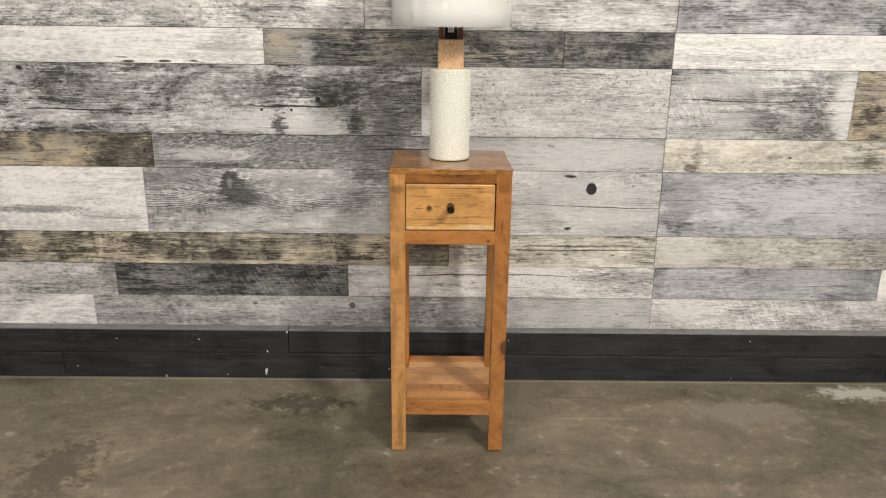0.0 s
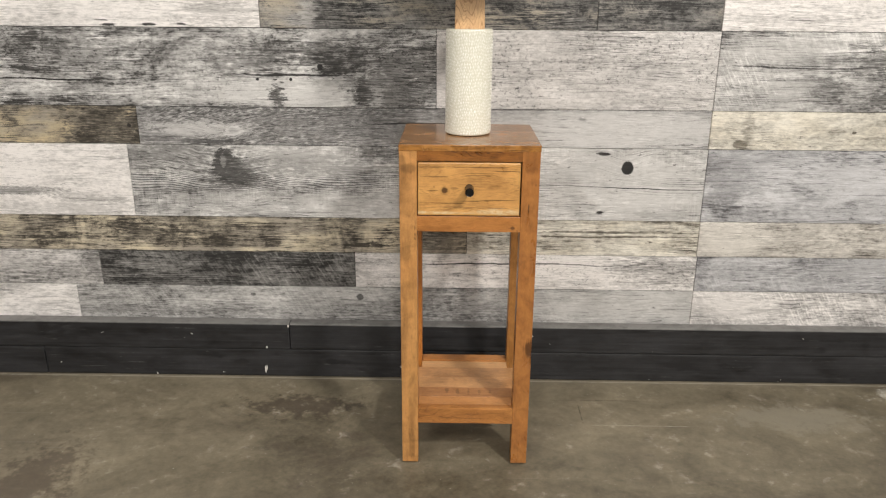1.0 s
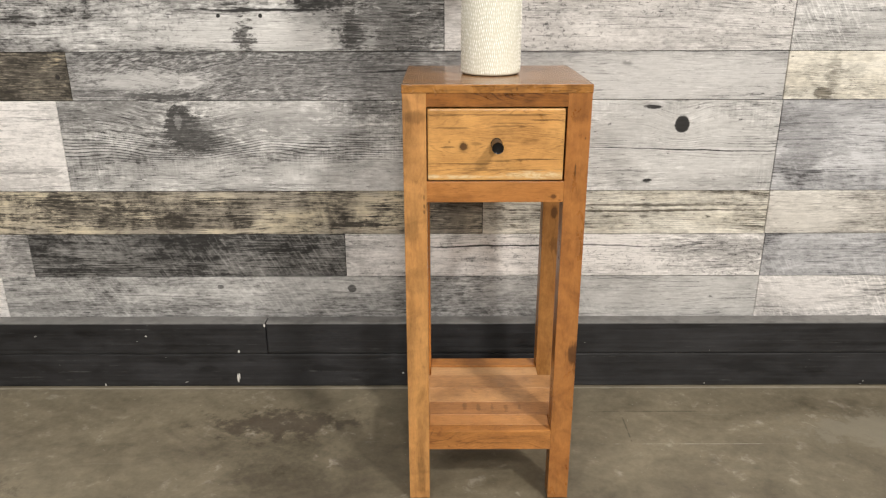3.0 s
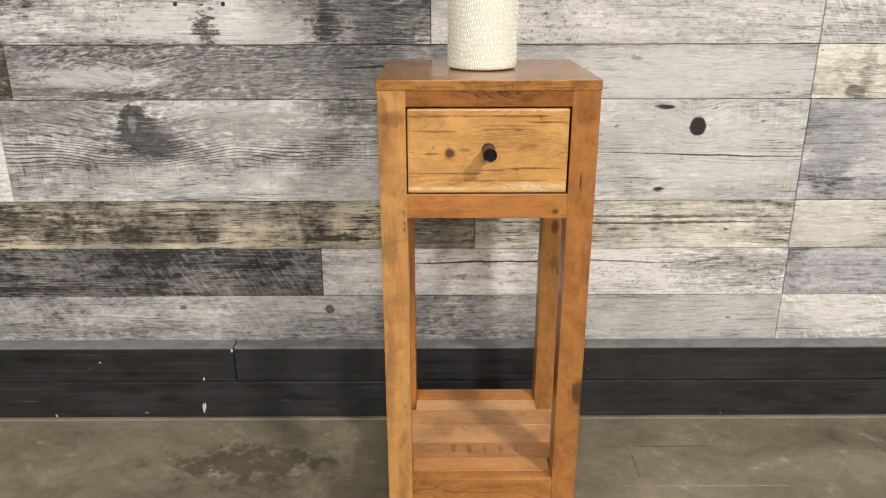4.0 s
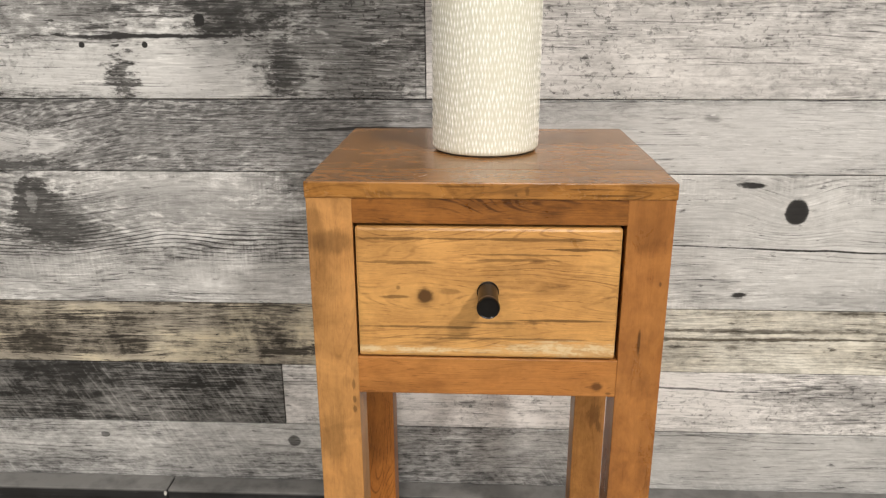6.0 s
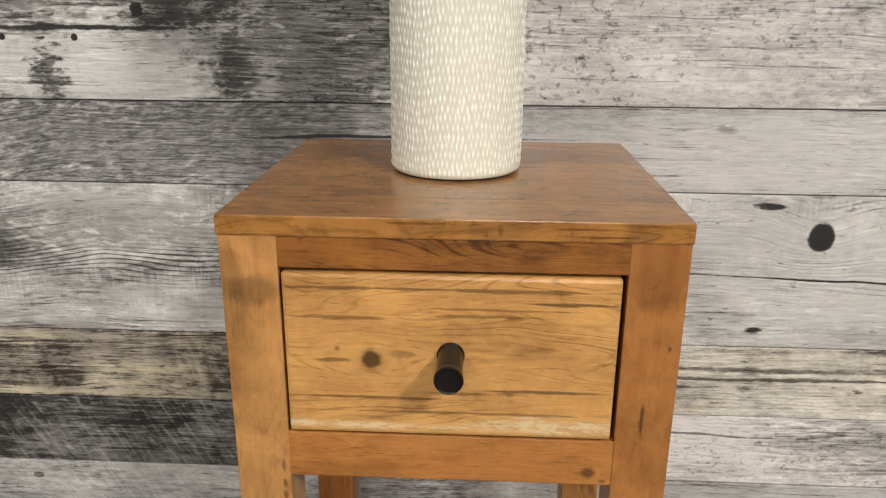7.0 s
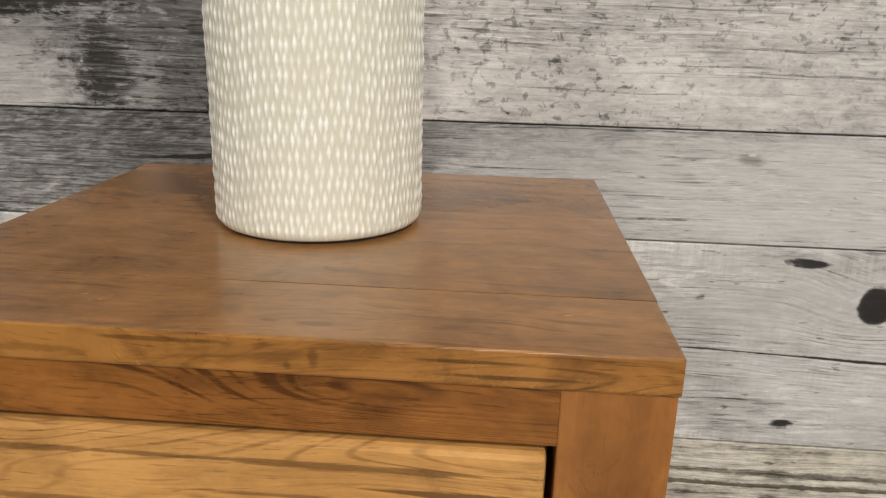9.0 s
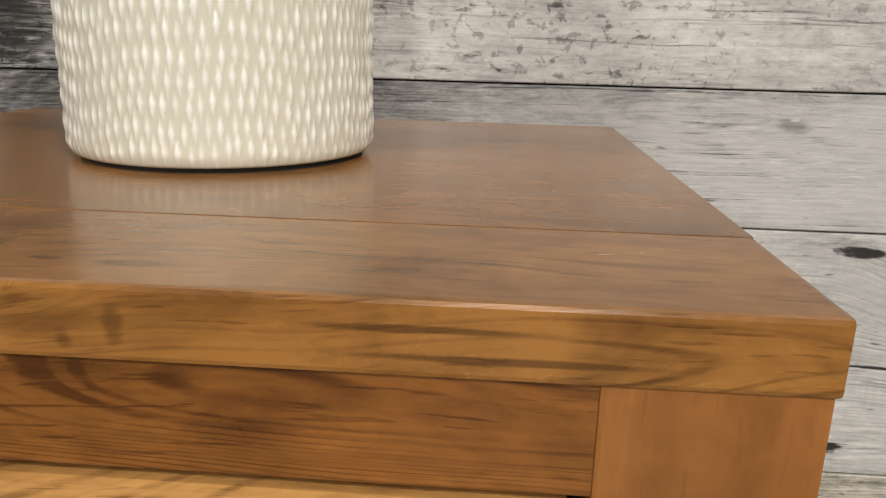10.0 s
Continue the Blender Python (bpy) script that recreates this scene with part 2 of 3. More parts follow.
# ---- mesh helpers ----
def slab(x0, x1, y0, y1, z0, z1, bevel=0.0, segments=2):
    """A box as a bmesh, with rounded edges."""
    bm = bmesh.new()
    bmesh.ops.create_cube(bm, size=1)
    for v in bm.verts:
        v.co = Vector(((x0 + x1) / 2 + v.co.x * (x1 - x0), (y0 + y1) / 2 + v.co.y * (y1 - y0), (z0 + z1) / 2 + v.co.z * (z1 - z0)))
    if bevel:
        bmesh.ops.bevel(bm, geom=bm.edges[:], offset=bevel, segments=segments, profile=0.6, affect="EDGES")
    return bm


def lathe(profile, segments=64):
    """A turned form from (radius, height) pairs."""
    bm = bmesh.new()
    rings = []
    for r, z in profile:
        rings.append([bm.verts.new((r * math.cos(2 * math.pi * k / segments), r * math.sin(2 * math.pi * k / segments), z)) for k in range(segments)])
    for low, high in zip(rings, rings[1:]):
        for k in range(segments):
            bm.faces.new((low[k], low[(k + 1) % segments], high[(k + 1) % segments], high[k]))
    bm.faces.new(rings[0][::-1]), bm.faces.new(rings[-1])
    return bm


def part(name, bm, material, parent=None, label="", place=None, smooth=False):
    """Link a bmesh as one object; its origin is set to place, or to the middle of its box."""
    lo = Vector([min(v.co[k] for v in bm.verts) for k in range(3)])
    hi = Vector([max(v.co[k] for v in bm.verts) for k in range(3)])
    origin = Vector(place) if place is not None else (lo + hi) / 2
    bmesh.ops.translate(bm, verts=bm.verts, vec=-origin)
    bmesh.ops.recalc_face_normals(bm, faces=bm.faces)
    mesh = bpy.data.meshes.new(name)
    bm.to_mesh(mesh)
    bm.free()
    if smooth:
        mesh.polygons.foreach_set("use_smooth", [True] * len(mesh.polygons))
    mesh.materials.append(material)
    ob = new(name, mesh)
    ob.location = origin
    if parent is not None:
        ob.parent = parent
        up = Vector()
        p = parent
        while p is not None:
            up += p.location
            p = p.parent
        ob.location = origin - up
    if label:
        ob["label"] = label
    return ob


def thing(name, place, label, category, group=""):
    ob = new(name)
    ob.empty_display_size = 0.05
    ob.location = place
    return tagged(ob, label, category, group)


# ---- the room ----
WALL_Y = 2.187
FZ = -0.009


def concrete():
    m = Nodes("polished_concrete")
    co = m.coords()
    big = m.noise(m.stretch(1.1, 1.5, 1, 3.0), 6, 0.6, 0.5)
    mid = m.noise(m.stretch(5, 7, 1, 5.0), 6, 0.65, 0.8)
    fine = m.noise(co, 6, 0.7, 0, 60)
    speck = m.noise(co, 2, 0.5, 0, 210)
    grit = m.noise(co, 5, 0.7, 0.3, 22)
    level = m.add(0.46, m.mul(m.add(big, -0.5), 1.5))
    level = m.add(level, m.mul(m.add(mid, -0.5), 1.35))
    level = m.add(level, m.mul(m.add(grit, -0.5), 0.55))
    level = m.calc("ADD", level, m.mul(m.add(fine, -0.5), 0.7), clamp=True)
    colour = m.mix(level, (0.066, 0.055, 0.036), (0.258, 0.222, 0.155))
    pale = m.mul(m.ramp(grit, 0.58, 0.68), m.ramp(mid, 0.48, 0.6))
    colour = m.mix(m.mul(pale, 0.5), colour, (0.42, 0.39, 0.33))
    stain = m.mul(m.ramp(m.noise(m.stretch(2.2, 3.3, 1, 11.0), 6, 0.7, 1.0), 0.55, 0.68), m.ramp(grit, 0.35, 0.6))
    colour = m.mix(m.mul(stain, 0.6), colour, (0.06, 0.045, 0.034))
    crumbs = m.ramp(speck, 0.76, 0.79)
    colour = m.mix(crumbs, colour, (0.55, 0.53, 0.48))
    scratch = m.ramp(m.noise(m.stretch(2.0, 90, 1, 17.0), 2, 0.5, 0.6), 0.69, 0.73)
    colour = m.mix(m.mul(scratch, 0.12), colour, (0.4, 0.38, 0.33))
    for cx, cy, rx, ry, c in ((1.37, 2.07, 0.10, 0.04, (0.65, 0.62, 0.55)), (-0.42, 1.98, 0.13, 0.05, (0.05, 0.036, 0.028)), (-1.0, 1.6, 0.09, 0.14, (0.07, 0.05, 0.038)), (0.42, 2.03, 0.13, 0.0016, (0.06, 0.05, 0.036)), (0.5, 1.9, 0.14, 0.0011, (0.42, 0.39, 0.33)), (0.36, 1.96, 0.0018, 0.05, (0.07, 0.058, 0.042)), (0.2, 2.138, 4.0, 0.003, (0.42, 0.39, 0.33)), (0.95, 1.95, 0.18, 0.06, (0.26, 0.235, 0.18))):
        s = spot(m, m.axis(0), m.axis(1), cx, cy, rx, ry, m.add(m.mul(m.add(grit, -0.5), 4.0), m.mul(m.add(fine, -0.5), 2.0)), 0.45)
        colour = m.mix(m.mul(s, 0.6), colour, c)
    m.bump(m.add(fine, m.mul(mid, 0.5)), 0.12, 0.002)
    return m.finish(colour, m.ramp(mid, 0.3, 0.7, 0.32, 0.55), 0.45)


floor = part("floor", slab(-5, 5, -5, WALL_Y + 0.2, -0.1, FZ), concrete(), place=(0, 0, 0))
tagged(floor, "dark grey-brown concrete floor with pale scuffs and stains", "floor", kind="structure")
drywall = plain("grey_wall_paint", (0.5, 0.49, 0.47), 0.7)
backing = plain("dark_gap", (0.02, 0.019, 0.018), 0.9)
for nm, b in (("wall_left", slab(-5.1, -5, -5, WALL_Y, FZ, CEIL)), ("wall_right", slab(5, 5.1, -5, WALL_Y, FZ, CEIL)), ("wall_rear", slab(-5.1, 5.1, -5.1, -5, FZ, CEIL))):
    tagged(part(nm, b, drywall), "plain grey painted warehouse wall", "wall", kind="structure")
tagged(part("ceiling", slab(-5.1, 5.1, -5.1, WALL_Y + 0.2, CEIL, CEIL + 0.1), plain("ceiling_paint", (0.55, 0.55, 0.54), 0.8)), "plain pale warehouse ceiling", "ceiling", kind="structure")
wall = part("wall_back", slab(-5, 5, WALL_Y + 0.008, WALL_Y + 0.2, FZ, CEIL), backing)
tagged(wall, "wall clad in reclaimed weathered grey planks of two widths", "wall", kind="structure")

# ---- ceiling light fixtures ----
tube = Nodes("lit_panel")
tube.put(tube.bsdf.inputs["Emission Color"], (0.95, 0.97, 1.0))
tube.put(tube.bsdf.inputs["Emission Strength"], 2.0)
lit = tube.finish((0.9, 0.9, 0.9), 0.5)
frame_white = plain("white_enamel", (0.75, 0.75, 0.74), 0.4)
for fx, fy, watts in FIXTURES:
    fix = thing("ceiling_light", (fx, fy, CEIL - 0.07), "white rectangular ceiling light panel, switched on", "ceiling light", "ceiling lights")
    part("frame", slab(fx - 0.6, fx + 0.6, fy - 0.3, fy + 0.3, CEIL - 0.06, CEIL, 0.005), frame_white, fix)
    part("diffuser", slab(fx - 0.55, fx + 0.55, fy - 0.25, fy + 0.25, CEIL - 0.07, CEIL - 0.06), lit, fix)

# ---- baseboard of dark stained timbers ----
def stained(seed, top, chips=()):
    """Black-stained timber; its upper face is paler for dust and top light, both in the colour. chips: (x, z, rx, rz)
    bare white flecks.
    """
    m = Nodes("black_stained_timber")
    g = m.noise(m.stretch(3, 1, 110, seed), 5, 0.65, 0.3)
    k = m.noise(m.stretch(7, 7, 16, seed + 2), 5, 0.65, 0.6)
    f = m.noise(m.stretch(30, 30, 60, seed + 3), 4, 0.6)
    level = m.add(m.mul(m.add(g, -0.5), 1.4), m.mul(m.add(k, -0.5), 1.6))
    level = m.calc("ADD", m.add(level, 0.45), m.mul(m.add(f, -0.5), 0.5), clamp=True)
    colour = m.mix(level, (0.006, 0.006, 0.0065), (0.034, 0.034, 0.037))
    knot = m.ramp(m.noise(m.stretch(9, 1, 24, seed + 4), 2, 0.5), 0.66, 0.72)
    colour = m.mix(m.mul(knot, 0.85), colour, (0.009, 0.009, 0.010))
    scuff = m.mul(m.ramp(m.noise(m.stretch(5, 1, 190, seed + 7), 3, 0.6), 0.64, 0.7), m.ramp(f, 0.45, 0.6))
    colour = m.mix(m.mul(scuff, 0.22), colour, (0.22, 0.215, 0.21))
    chip = m.ramp(m.noise(m.stretch(45, 45, 90, seed + 6), 2, 0.5), 0.77, 0.79)
    for cx, cz, rx, rz in chips:
        chip = m.calc("MAXIMUM", chip, spot(m, m.axis(0), m.axis(2), cx, cz, rx, rz, m.mul(m.add(f, -0.5), 1.5), 0.3))
    colour = m.mix(chip, colour, (0.62, 0.61, 0.57))
    # pale band along the top edge: dust plus the light falling from above
    dust_lit = m.mul(m.ramp(m.axis(2), top - 0.0045, top - 0.001), m.ramp(f, 0.3, 0.55, 0.55, 0.95))
    colour = m.mix(dust_lit, colour, (0.2, 0.195, 0.187))
    m.bump(m.add(g, m.mul(k, 0.6)), 0.3, 0.003)
    return m.finish(colour, m.ramp(k, 0.3, 0.7, 0.42, 0.62), 0.45)


BASE_Y = 2.145
MIDZ, TOPZ = 0.082, 0.1655
for k, (x0, x1, z0, z1) in enumerate([(-2.9, -0.478, MIDZ, TOPZ), (-0.478, 2.0, MIDZ, TOPZ - 0.001), (2.0, 5.0, MIDZ, TOPZ), (-5.0, -2.9, MIDZ, TOPZ),
                                      (-3.4, -1.22, FZ, MIDZ - 0.002), (-1.22, 1.5, FZ, MIDZ - 0.001), (1.5, 5.0, FZ, MIDZ - 0.002), (-5.0, -3.4, FZ, MIDZ - 0.002)]):
    cx, cz = (x0 + x1) / 2, (z0 + z1) / 2
    chips = [(a - cx, c - cz, r, q) for a, c, r, q in ((-0.481, 0.158, 0.0018, 0.004), (-0.557, 0.014, 0.0022, 0.011), (-0.553, 0.020, 0.0012, 0.008), (-0.548, 0.089, 0.002, 0.004), (0.24, 0.135, 0.0015, 0.002)) if x0 < a < x1 and z0 < c < z1]
    b = part("baseboard", slab(x0 + 0.0005, x1 - 0.0005, BASE_Y + (0.0 if z0 > 0 else 0.002) + 0.0008 * (k % 2), WALL_Y - 0.002, z0, z1, 0.004, 2), stained(k * 2.3 + 1, (z1 - z0) / 2 if z0 > 0 else 9.0, chips))
    tagged(b, "black-stained timber baseboard along the plank wall", "baseboard", kind="structure")

# ---- side table ----
TX0, TX1, TY0, TY1, TOP = -0.1165, 0.1885, 1.716, 1.997, 0.7885
LEG = 0.0385
SLOPE = 0.0125  # top tilted back so its rear edge fits the camera's view
ORANGE_D, ORANGE_L = (0.14, 0.048, 0.012), (0.52, 0.225, 0.06)
HONEY_D, HONEY_L = (0.22, 0.095, 0.028), (0.60, 0.325, 0.108)
TOP_D, TOP_L = (0.085, 0.038, 0.013), (0.335, 0.166, 0.06)
leg_front_l = acacia(1.0, 2, (0.17, 0.075, 0.022), (0.56, 0.285, 0.095), 0.9, 0.33, lines=0.2, cloud=0.2, thread=0.4, marks=((0.350, 0.000, 0.010, 0.02, 0.4, 0.35), (0.362, -0.012, 0.018, 0.009, 0.25, 0.35), (0.215, 0.014, 0.005, 0.0018, 0.5, 0.5), (0.2, 0.0145, 0.003, 0.0016, 0.6, 0.4), (0.19, 0.0145, 0.003, 0.0016, 0.6, 0.4), (0.160, -0.008, 0.024, 0.011, 0.28, 0.3), (0.09, 0.006, 0.06, 0.006, 0.14, 0.3), (-0.02, -0.008, 0.07, 0.006, 0.14, 0.3), (-0.22, 0.006, 0.08, 0.0095, 0.16, 0.3), (-0.33, 0.004, 0.05, 0.007, 0.3, 0.3)))
# the first mark makes the head of the leg darker
leg_front_r = acacia(2.0, 2, (0.14, 0.047, 0.011), (0.445, 0.188, 0.05), 0.35, 0.3, lines=0.1, cloud=0.22, thread=0.35, smoke=0.3, marks=((0.372, 0.0, 0.03, 0.022, 0.22, 0.3), (-0.078, 0.014, 0.021, 0.012, 0.8, 0.4), (0.22, 0.006, 0.011, 0.006, 0.16, 0.4), (0.262, -0.002, 0.012, 0.0012, 0.8, 0.4), (0.315, 0.012, 0.003, 0.0013, 0.7, 0.5), (0.2, 0.012, 0.006, 0.003, 0.15, 0.4)))
leg_back = acacia(3.0, 2, (0.18, 0.068, 0.016), (0.55, 0.27, 0.08), 0.4, 0.35, lines=0.2, cloud=0.12, thread=0.4, marks=((0.112, 0.004, 0.011, 0.0065, 0.75, 0.5), (0.045, 0.006, 0.014, 0.006, 0.4, 0.9), (0.03, 0.012, 0.008, 0.003, 0.5, 0.8)))
leg_back_l = acacia(4.1, 2, (0.16, 0.052, 0.01), (0.52, 0.2, 0.042), 0.7, 0.35, lines=0.8)
rail = acacia(5.0, 0, (0.19, 0.068, 0.015), (0.54, 0.235, 0.062), 0.5, 0.33, lines=0.25, cloud=0.08, marks=((0.098, -0.008, 0.0055, 0.0045, 0.7, 0.6), (0.108, -0.0145, 0.003, 0.0015, 0.6, 0.6)))
# rail_upper and top_front: wood colour darkened partly for the camera's own shadow
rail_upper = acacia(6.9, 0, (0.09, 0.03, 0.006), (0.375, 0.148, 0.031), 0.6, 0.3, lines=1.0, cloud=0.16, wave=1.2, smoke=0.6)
top_edge = acacia(7.7, 0, TOP_D, TOP_L, 0.8, 0.22, lines=0.15, relief=0.012, flat=True, cloud=0.16, thread=0.8, smoke=0.65, marks=((0.028, -0.014, 0.006, 0.0018, 0.4, 0.6), (0.012, -0.013, 0.004, 0.0015, 0.4, 0.6), (0.07, -0.004, 0.032, 0.0035, 0.22, 1.2), (-0.09, 0.012, 0.03, 0.003, 0.2, 1.2)))
top_front = acacia(7.3, 0, (0.075, 0.027, 0.006), (0.36, 0.162, 0.039), 0.9, 0.26, lines=0.6, cloud=0.26, wave=1.6, smoke=0.7, marks=((0.012, 0.001, 0.022, 0.004, 0.22, 0.5), (0.031, 0.0, 0.0022, 0.0045, 0.42, 0.6), (0.022, -0.003, 0.002, 0.002, 0.45, 0.6), (0.085, 0.002, 0.02, 0.0007, 0.6, 0.4), (0.1, -0.003, 0.025, 0.0007, 0.6, 0.4), (-0.02, 0.004, 0.02, 0.0008, 0.5, 0.5), (-0.07, -0.002, 0.03, 0.0016, 0.3, 0.8)))
top_wood = acacia(8.2, 0, TOP_D, TOP_L, 0.5, 0.2, vary=0.5, lines=0.06, relief=0.01, flat=True, cloud=0.16, thread=0.7, smoke=0.5)
top_knot = acacia(8.9, 0, TOP_D, TOP_L, 0.5, 0.2, vary=0.5, lines=0.06, relief=0.01, flat=True, cloud=0.16, thread=0.7, smoke=0.5, marks=((0.099, 0.004, 0.008, 0.0035, 0.6, 0.8), (-0.09, -0.01, 0.02, 0.006, 0.35, 0.9)))
SHELF_D, SHELF_L = (0.22, 0.1, 0.038), (0.62, 0.34, 0.15)
shelf_wood = acacia(9.4, 0, SHELF_D, SHELF_L, 0.6, 0.34, vary=0.4, lines=0.4, cloud=0.08, marks=((-0.03, 0.0, 0.012, 0.006, 0.35, 1.0),))
shelf_pale = acacia(9.9, 0, (0.3, 0.15, 0.06), (0.68, 0.4, 0.19), 0.4, 0.34, vary=0.1, lines=0.2)
shelf_plain = acacia(10.6, 0, (0.22, 0.09, 0.03), (0.58, 0.28, 0.1), 0.4, 0.34, vary=0.1, lines=0.2, cloud=0.06)
shelf_dark = acacia(11.3, 0, (0.15, 0.06, 0.022), (0.47, 0.225, 0.088), 0.5, 0.34, vary=0.1, lines=0.3, flat=True, marks=tuple((-0.045 + 0.027 * q, 0.004 - 0.004 * (q % 2), 0.004, 0.013, 0.4, 0.9) for q in range(5)))
shelf_front = acacia(11.9, 0, (0.2, 0.075, 0.018), (0.56, 0.25, 0.07), 0.9, 0.33, lines=0.7, wave=1.6, marks=((-0.01, -0.006, 0.055, 0.0008, 0.6, 0.4),))
drawer_wood = acacia(10.1, 0, (0.2, 0.09, 0.027), (0.62, 0.337, 0.108), 0.7, 0.32, lines=0.7, cloud=0.12, smoke=0.45, marks=((-0.053, -0.002, 0.0068, 0.0062, 0.95, 0.35), (-0.054, -0.003, 0.0105, 0.0088, 0.3, 0.5), (-0.079, -0.003, 0.012, 0.0016, 0.6, 0.7), (-0.033, 0.002, 0.009, 0.0028, 0.35, 0.9), (-0.076, 0.0055, 0.002, 0.0018, 0.45, 0.3), (0.015, -0.0265, 0.03, 0.0014, 0.6, 0.8), (0.065, -0.0235, 0.035, 0.0011, 0.7, 0.6), (-0.05, -0.031, 0.055, 0.0009, 0.6, 0.8), (0.0, 0.0495, 0.115, 0.0011, 0.6, 0.9), (0.085, 0.041, 0.03, 0.0012, 0.75, 0.7), (0.04, 0.036, 0.05, 0.0008, 0.5, 0.8), (-0.075, 0.0285, 0.04, 0.0014, 0.5, 0.9), (0.01, 0.031, 0.05, 0.001, 0.45, 0.8), (0.06, 0.004, 0.035, 0.003, 0.16, 1.3), (0.02, -0.0415, 0.09, 0.0008, 0.5, 0.9)), pale=((0.062, -0.051, 0.045, 0.0055), (-0.06, -0.053, 0.05, 0.003)))
side_wood = acacia(12.0, 1, ORANGE_D, ORANGE_L, 0.7, 0.35)
table = thing("side_table", ((TX0 + TX1) / 2, (TY0 + TY1) / 2, FZ), "narrow tall acacia wood side table with one drawer and lower shelf", "side table")
LZ = 0.7738
for x0, y0, mt, nm in ((TX0, TY0, leg_front_l, ""), (TX1 - LEG, TY0, leg_front_r, ""), (TX0, TY1 - LEG, leg_back_l, ""), (TX1 - LEG, TY1 - LEG, leg_back, "")):
    leg = part("leg", slab(x0, x0 + LEG, y0, y0 + LEG, FZ + 0.004, LZ + 0.004, 0.0010), mt, table)
    part("foot_glide", slab(x0 + 0.006, x0 + LEG - 0.006, y0 + 0.006, y0 + LEG - 0.006, FZ, FZ + 0.004), backing, leg, "black plastic foot glide")
IX0, IX1 = TX0 + LEG, TX1 - LEG
# top: five boards glued side by side, the front one showing its edge
top = part("tabletop", slab(TX0 + 0.04, TX1 - 0.04, TY0 + 0.042, TY1 - 0.042, LZ - 0.003, LZ + 0.003), top_edge, table)
ys = [TY0 - 0.0008, TY0 + 0.052, TY0 + 0.118, TY0 + 0.176, TY0 + 0.236, TY1]
for k in range(5):
    bm = slab(TX0 - 0.0008, TX1 + 0.0008, ys[k], ys[k + 1], LZ + 0.0006, TOP, 0.0011 if k == 0 else 0.0)
    for v in bm.verts:
        v.co.z -= SLOPE * (v.co.y - TY0)
    board = part("board", bm, (top_edge, top_wood, top_wood, top_knot, top_wood)[k], top)
    if k == 0:
        board.data.materials.append(top_front)
        for face in board.data.polygons:
            face.material_index = 1 if face.normal.y < -0.8 else 0
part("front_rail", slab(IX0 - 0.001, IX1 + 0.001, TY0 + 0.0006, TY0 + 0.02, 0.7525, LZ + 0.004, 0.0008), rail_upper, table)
part("front_rail", slab(IX0 - 0.001, IX1 + 0.001, TY0 + 0.0008, TY0 + 0.02, 0.593, 0.629, 0.0012), rail, table)
for x0, x1 in ((TX0 + 0.004, TX0 + 0.02), (TX1 - 0.02, TX1 - 0.004)):
    part("side_panel", slab(x0, x1, TY0 + LEG, TY1 - LEG, 0.593, LZ), side_wood, table)
part("back_panel", slab(IX0, IX1, TY1 - 0.02, TY1 - 0.004, 0.593, LZ), rail, table)
part("drawer_bottom", slab(IX0, IX1, TY0 + 0.02, TY1 - 0.02, 0.600, 0.608), rail, table)
drawer = part("drawer_front", slab(IX0 + 0.0018, IX1 - 0.003, TY0 - 0.0015, TY0 + 0.018, 0.6315, 0.750, 0.0026), drawer_wood, table, "honey-coloured drawer front with a small knot")
for x0, x1, y0, y1 in ((IX0 + 0.012, IX0 + 0.022, TY0 + 0.018, TY1 - 0.04), (IX1 - 0.022, IX1 - 0.012, TY0 + 0.018, TY1 - 0.04)):
    part("drawer_side", slab(x0, x1, y0, y1, 0.635, 0.735), side_wood, table)
metal_black = plain("black_metal", (0.012, 0.011, 0.011), 0.3, 0.6, 0.5)
knob_bm = lathe([(0.0, 0.0), (0.0094, 0.0), (0.0094, 0.002), (0.0086, 0.003), (0.0087, 0.030), (0.0094, 0.033), (0.0096, 0.036), (0.0090, 0.0375), (0.0078, 0.0368), (0.0, 0.0362)], 40)
bmesh.ops.rotate(knob_bm, verts=knob_bm.verts, matrix=Matrix.Rotation(math.pi / 2, 3, "X"))
bmesh.ops.translate(knob_bm, verts=knob_bm.verts, vec=(0.0362, TY0 - 0.0015, 0.6935))
knob = part("knob", knob_bm, metal_black, drawer, "black metal cylinder knob")
# lower shelf
part("shelf_rail", slab(IX0 - 0.001, IX1 + 0.001, TY0 + 0.0008, TY0 + 0.022, 0.105, 0.1462, 0.0016), shelf_front, table)
part("shelf_rail", slab(IX0 + 0.0004, IX1 - 0.0004, TY1 - 0.034, TY1 - 0.001, 0.105, 0.1495, 0.0016), rail, table)
ys = [TY0 + 0.0222, TY0 + 0.058, TY0 + 0.105, TY0 + 0.160, TY0 + 0.212, TY1 - 0.0345]
for k in range(5):
    inner = TY0 + LEG < (ys[k] + ys[k + 1]) / 2 < TY1 - LEG
    wide = 0.034 if inner and k not in (0, 4) else 0.0
    part("shelf_board", slab(IX0 + 0.0004 - wide, IX1 - 0.0004 + wide, ys[k] + 0.0001, ys[k + 1] - 0.0001, 0.125, 0.1455 + 0.0002 * (k % 2), 0.0006, 1), (shelf_plain, shelf_dark, shelf_wood, shelf_wood, shelf_pale)[k], table)

# ---- table lamp ----
LX, LY, LR = 0.0335, 1.869, 0.0522
LT = TOP - SLOPE * (LY - LR - TY0) + 0.0001
lamp_ob = thing("table_lamp", (LX, LY, LT), "cream textured ceramic table lamp with wooden neck and wrapped shade", "table lamp")


